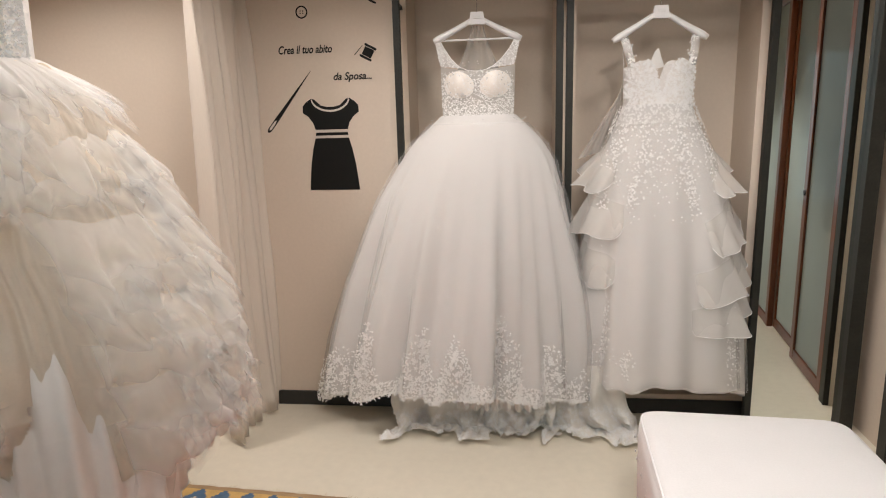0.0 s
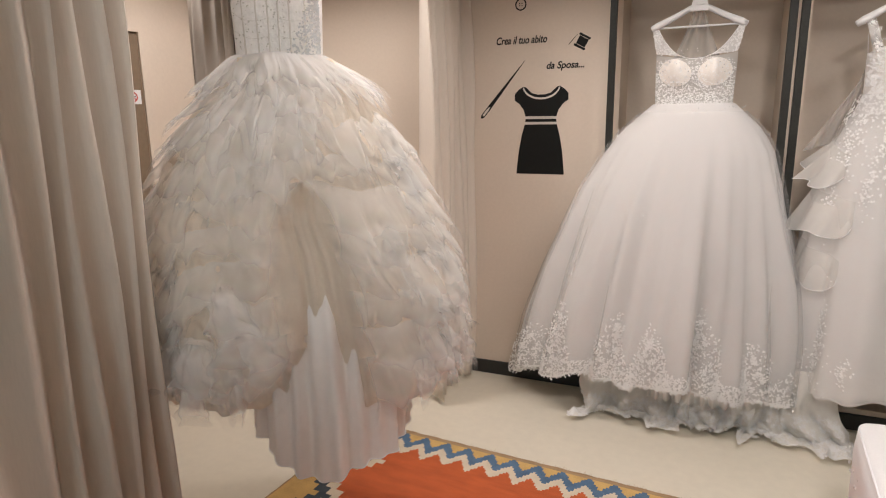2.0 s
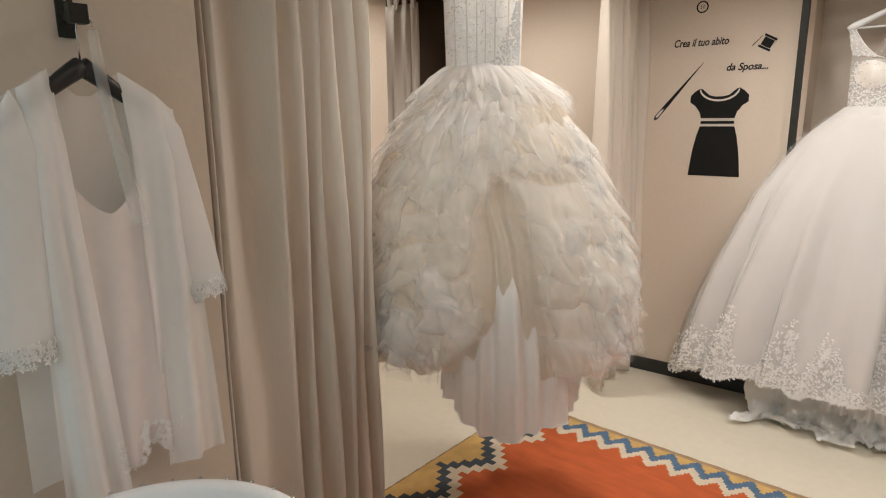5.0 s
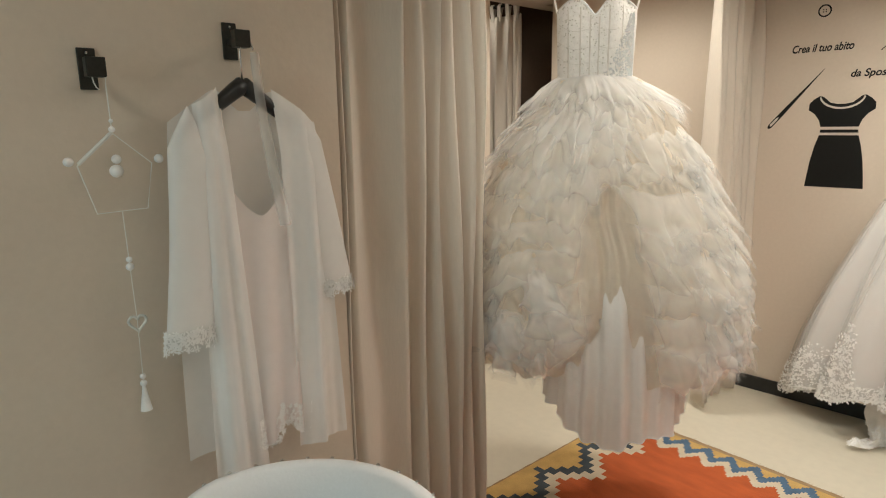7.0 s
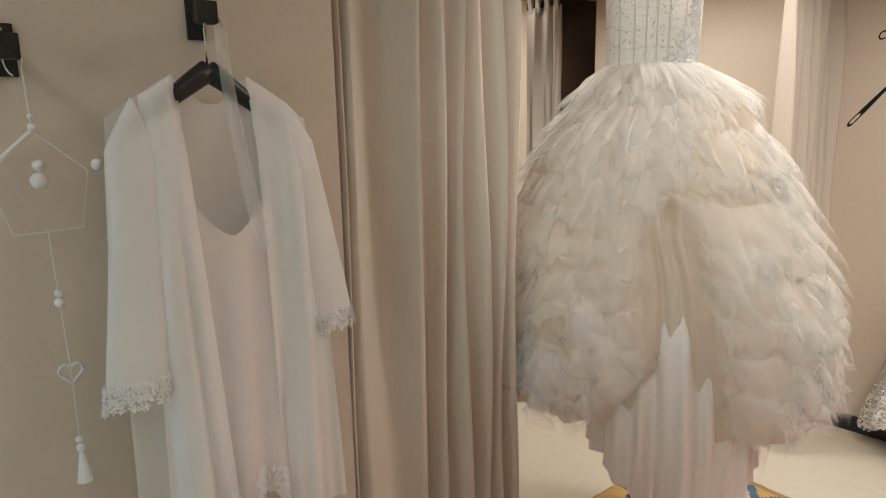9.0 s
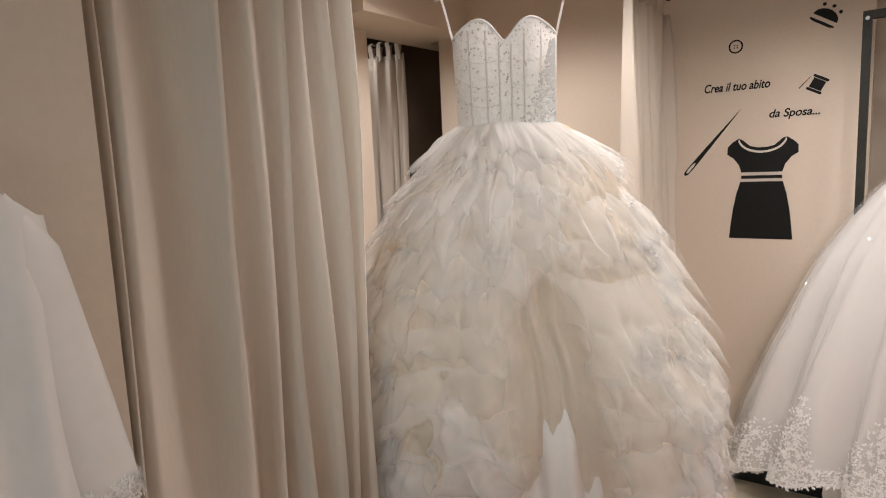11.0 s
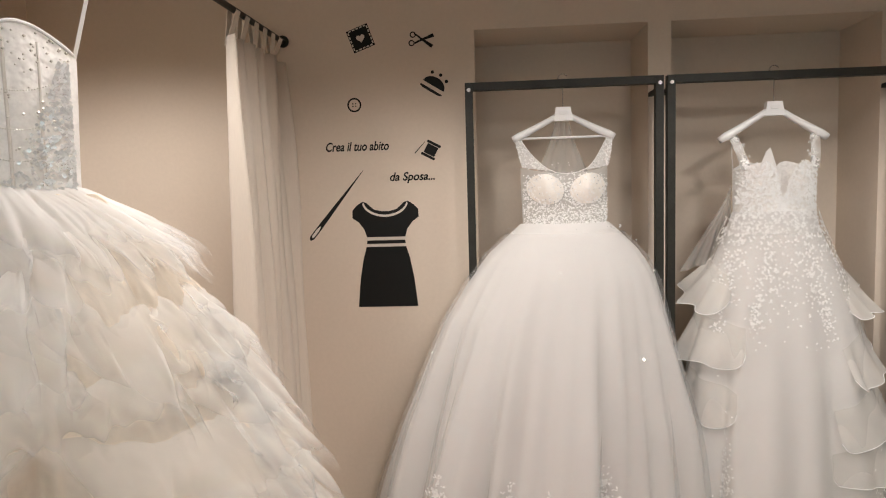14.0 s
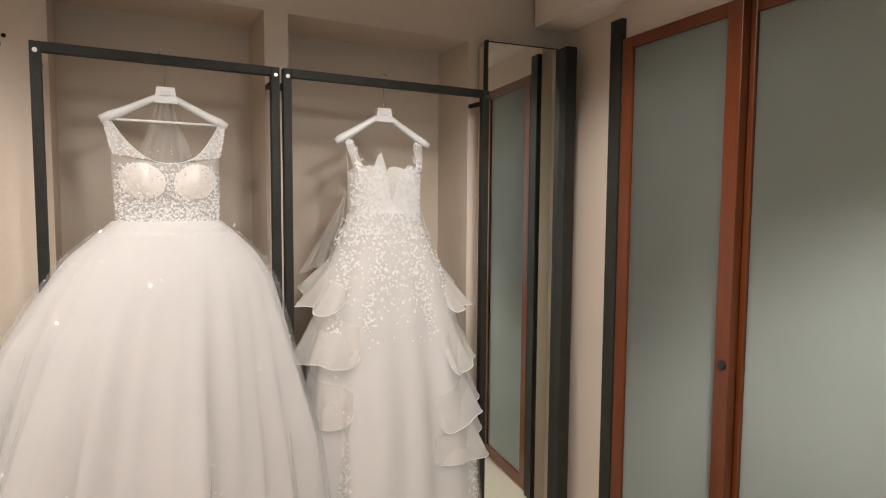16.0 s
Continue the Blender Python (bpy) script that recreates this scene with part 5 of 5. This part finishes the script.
# ---- hooks, robe and hanging ornament on the partition wall ----
def wall_hook(y, z):
    e = thing("wall_hook", "square black steel coat hook on the wall", "coat hook", pose(WX, y, z), "black wall hooks")
    part("back_plate", box(bmesh.new(), 0, 0.006, -0.016, 0.016, -0.042, 0.036, 0.0015), BLACK, e)
    part("arm", box(bmesh.new(), 0.006, 0.05, -0.007, 0.007, -0.012, 0.002), BLACK, e)
    part("knob", box(bmesh.new(), 0.05, 0.075, -0.017, 0.017, -0.022, 0.014, 0.002), BLACK, e)
    bm = bmesh.new()
    ball(bm, (0.007, 0, 0.027), 0.003, 8, 5)
    part("screw", bm, STEELWIRE, e)
    return e


HOOKS = [(-0.05, 1.652), (-0.337, 1.58)]
for y, z in HOOKS:
    wall_hook(y, z)


def robe():
    X = -0.768
    hy, hz = HOOKS[0]
    M = pose(X, -0.058, 0, 0, 0, 97)            # local x runs along the wall, local -y towards the room
    hang = thing("coat_hanger", "black plastic coat hanger on a wall hook", "hanger", M)
    bm = bmesh.new()
    for s in (-1, 1):
        tube(bm, [(s * 0.152 * q, 0, 1.552 - 0.105 * q ** 1.1 - 0.004 * math.sin(q * 3)) for q in np.linspace(0, 1, 9)], [0.019 - 0.011 * q for q in np.linspace(0, 1, 9)], 10)
    part("shoulder_bar", bm, BLACKPLASTIC, hang, smooth=True)
    part("hook", tube(bmesh.new(), [(0, 0, 1.56), (0, 0, 1.62)] + [(0.016 - 0.016 * math.cos(a), 0, 1.622 + 0.024 * math.sin(a)) for a in np.linspace(0.2, 3.0, 9)], 0.0018, 6), STEELWIRE, hang, smooth=True)
    e = thing("robe", "sheer white robe with lace cuffs over a chemise", "robe", M)

    def top(x):
        return 1.582 - 0.108 * min(1, abs(x) / 0.17) ** 1.1

    def nape(x):
        return top(x) - 0.085 * (1 - smooth01(abs(x) / 0.075))

    # back, and two front panels that part in the middle
    bm = bmesh.new()
    sheet(bm, 24, 24, lambda u, w: ((u - 0.5) * (0.34 + 0.03 * w), 0.020 * min(1, 0.1 + 6 * w) + 0.005 * math.sin(17 * u) * w, nape((u - 0.5) * 0.34) + (0.74 - nape((u - 0.5) * 0.34)) * w))
    part("back_panel", bm, ROBE, e, smooth=True)
    for s, x0, x1, zb in ((-1, -0.120, -0.005, 0.66), (1, 0.075, 0.178, 0.68)):
        bm = bmesh.new()

        def f(u, w, s=s, x0=x0, x1=x1, zb=zb):
            inner, outer = (x1, x0) if s < 0 else (x0, x1)
            q = u                                # 0 at the open edge
            xi = s * 0.064 + (inner - s * 0.064) * w
            x = xi + (outer - xi) * q + (0.03 * w * s * q)
            if s < 0:
                x -= 0.015 * w * (1 - q)
            zt = top(x)
            z = zt + (zb - zt) * w
            return (x, -0.024 * min(1, 0.25 + 5 * w) - 0.014 * math.sin(math.pi * q) - 0.008 * math.sin(11 * q + 2.5 * w + s) * (0.2 + w) - 0.004 * math.sin(23 * q + 4 * w) * w, z)

        sheet(bm, 22, 26, f)
        part("front_panel", bm, ROBE, e, smooth=True)
    for s, end, cz in ((-1, -0.170, 1.02), (1, 0.212, 1.06)):
        bm = bmesh.new()

        def g(u, w, s=s, end=end, cz=cz):
            a = u * math.tau
            cx = s * 0.125 + (end - s * 0.125) * min(1, 0.25 * w ** 0.5 + 0.75 * w ** 1.2)
            c_z = 1.485 + (cz - 1.485) * w
            r = (0.045 + 0.006 * w) * min(1, 0.2 + 5 * w)
            return (cx + r * math.cos(a) * (1 + 0.08 * math.sin(3 * a + 4 * w)), -0.012 + 0.8 * r * math.sin(a) * 0.6, c_z + 0.02 * math.cos(a) * s * (1 - w))

        sheet(bm, 22, 18, g, True)
        sl = part("sleeve", bm, ROBE, e, smooth=True)
        v, fc = [], []
        rnd = random.Random(50 + s)
        for _ in range(260):
            a = rnd.random()
            p = Vector(g(a, 0.93 + 0.09 * rnd.random()))
            n = Vector((math.cos(a * math.tau), math.sin(a * math.tau), 0.1)).normalized()
            blossom(v, fc, p + n * 0.002, n, rnd.uniform(0.006, 0.011), rnd, 4)
        py_mesh("lace_cuff", v, fc, LACE, sl, "white lace cuff", kind="stuff")
    bm = bmesh.new()
    sheet(bm, 4, 20, lambda u, w: (0.006 + (u - 0.5) * (0.020 + 0.01 * w) + 0.05 * w ** 1.5, -0.045 - 0.01 * math.sin(u * 3), 1.615 - 0.37 * w))
    part("belt", bm, VEIL, e, smooth=True)
    ch = thing("chemise", "pale pink lace-edged chemise inside the robe", "chemise", M)
    neck = lambda x: 1.33 - 0.06 * math.cos(min(1, abs(x) / 0.07) * math.pi / 2) + 0.02 * min(1, abs(x) / 0.12)
    bm = bmesh.new()
    sheet(bm, 26, 24, lambda u, w: ((u - 0.5) * (0.17 + 0.03 * w) + 0.01, -0.012 - 0.006 * math.sin(16 * u + w) * (0.2 + w) - 0.012 * math.sin(math.pi * u), neck((u - 0.5) * 0.17) + (0.745 + 0.02 * math.sin(12 * u) - neck((u - 0.5) * 0.17)) * w))
    part("body", bm, CHEMISE, ch, smooth=True)
    v, fc = [], []
    rnd = random.Random(6)
    for _ in range(380):
        u = rnd.random()
        x = (u - 0.5) * 0.2 + 0.01
        p = Vector((x, -0.024 - 0.01 * math.sin(25 * u + 1), 0.745 + 0.02 * math.sin(12 * u) + 0.07 * rnd.random() ** 1.5 - 0.012))
        blossom(v, fc, p, Vector((0, -1, 0)), rnd.uniform(0.004, 0.008), rnd, 5)
    py_mesh("lace_edge", v, fc, LACE, ch, "white lace hem", kind="stuff")
    for s in (-1, 1):
        part("strap", tube(bmesh.new(), [(0.01 + s * 0.072, -0.02, 1.335), (0.01 + s * 0.075, -0.02, 1.45), (0.01 + s * 0.07, -0.008, 1.515)], 0.002, 6), SATIN, ch)


robe()


def house_ornament():
    """A little white wire house on a string of beads, with a tassel."""
    y0, z0 = HOOKS[1]
    e = thing("hanging_ornament", "white wire house ornament with beads and tassel", "ornament", pose(WX + 0.055, y0 + 0.018, 0, 0, 0, 90))
    part("loop", tube(bmesh.new(), [(0.0, 0, 1.455)] + [(0.012 * math.sin(a) - 0.012, -0.004, 1.565 + 0.03 * math.cos(a)) for a in np.linspace(2.2, -3.0, 14)], 0.0012, 6), WHITEWIRE, e)
    pts = [(-0.066, 0, 1.395), (0.0, 0, 1.455), (0.066, 0, 1.395), (0.050, 0, 1.305), (-0.042, 0, 1.302)]
    part("wire_house", tube(bmesh.new(), pts + pts[:1], 0.0014, 6), WHITEWIRE, e)
    part("roof_bar", tube(bmesh.new(), [(-0.064, 0.0, 1.398), (0.0, 0.0, 1.457)], 0.004, 6), WHITEWIRE, e)
    for x, z, r in ((-0.08, 1.403, 0.009), (0.08, 1.403, 0.009), (0.002, 1.405, 0.009), (0.0, 1.382, 0.0125), (0.0, 1.462, 0.006), (0.0, 1.478, 0.004), (0.004, 1.19, 0.008), (0.004, 1.205, 0.006), (0.004, 0.955, 0.006), (0.004, 0.94, 0.007)):
        bm = bmesh.new()
        ball(bm, (x, 0, z), r, 14, 10)
        part("bead", bm, PLASTIC, e, smooth=True)
    part("cord", tube(bmesh.new(), [(0.002, 0, 1.302), (0.004, 0, 1.19), (0.006, 0, 1.08), (0.004, 0, 0.93)], 0.001, 6), WHITEWIRE, e)
    bm = bmesh.new()
    tube(bm, [(0.006 + 0.017 * 16 / 16 * math.sin(a) ** 3, 0, 1.072 + 0.0012 * (13 * math.cos(a) - 5 * math.cos(2 * a) - 2 * math.cos(3 * a) - math.cos(4 * a))) for a in np.linspace(0, math.tau, 25)[:-1]], 0.003, 6, True)
    part("wire_heart", bm, WHITEWIRE, e, smooth=True)
    bm = bmesh.new()
    sheet(bm, 14, 5, lambda u, w: ((0.003 + 0.009 * w + 0.0012 * math.sin(u * 44)) * math.cos(u * math.tau) + 0.004, (0.003 + 0.009 * w) * math.sin(u * math.tau), 0.935 - 0.055 * w), True)
    part("tassel", bm, LACE, e, smooth=True)


house_ornament()

# ---- no-smoking sign on the dark door ----
sg = thing("no_smoking_sign", "small white sign with a red barred circle", "sign", pose(FX + 0.013, 1.80, 1.55, 0, 0, 90))
part("plate", boxes([(-0.045, 0.045, -0.003, 0, -0.034, 0.034)]), SIGNWHITE, sg)
part("ring", flat_ring(0, 0, 0.019, 0.0245, -0.0032, -0.0045), SIGNRED, sg)
bm = bmesh.new()
prism(bm, turned([(-0.02, -0.002), (0.02, -0.002), (0.02, 0.002), (-0.02, 0.002)], 0, 0, -45), -0.0055, -0.0046)
part("bar", bm, SIGNRED, sg)
bm = bmesh.new()
prism(bm, [(-0.014, -0.002), (0.014, -0.002), (0.014, 0.0025), (-0.014, 0.0025)], -0.0042, -0.0031)
part("cigarette", bm, DECAL, sg)
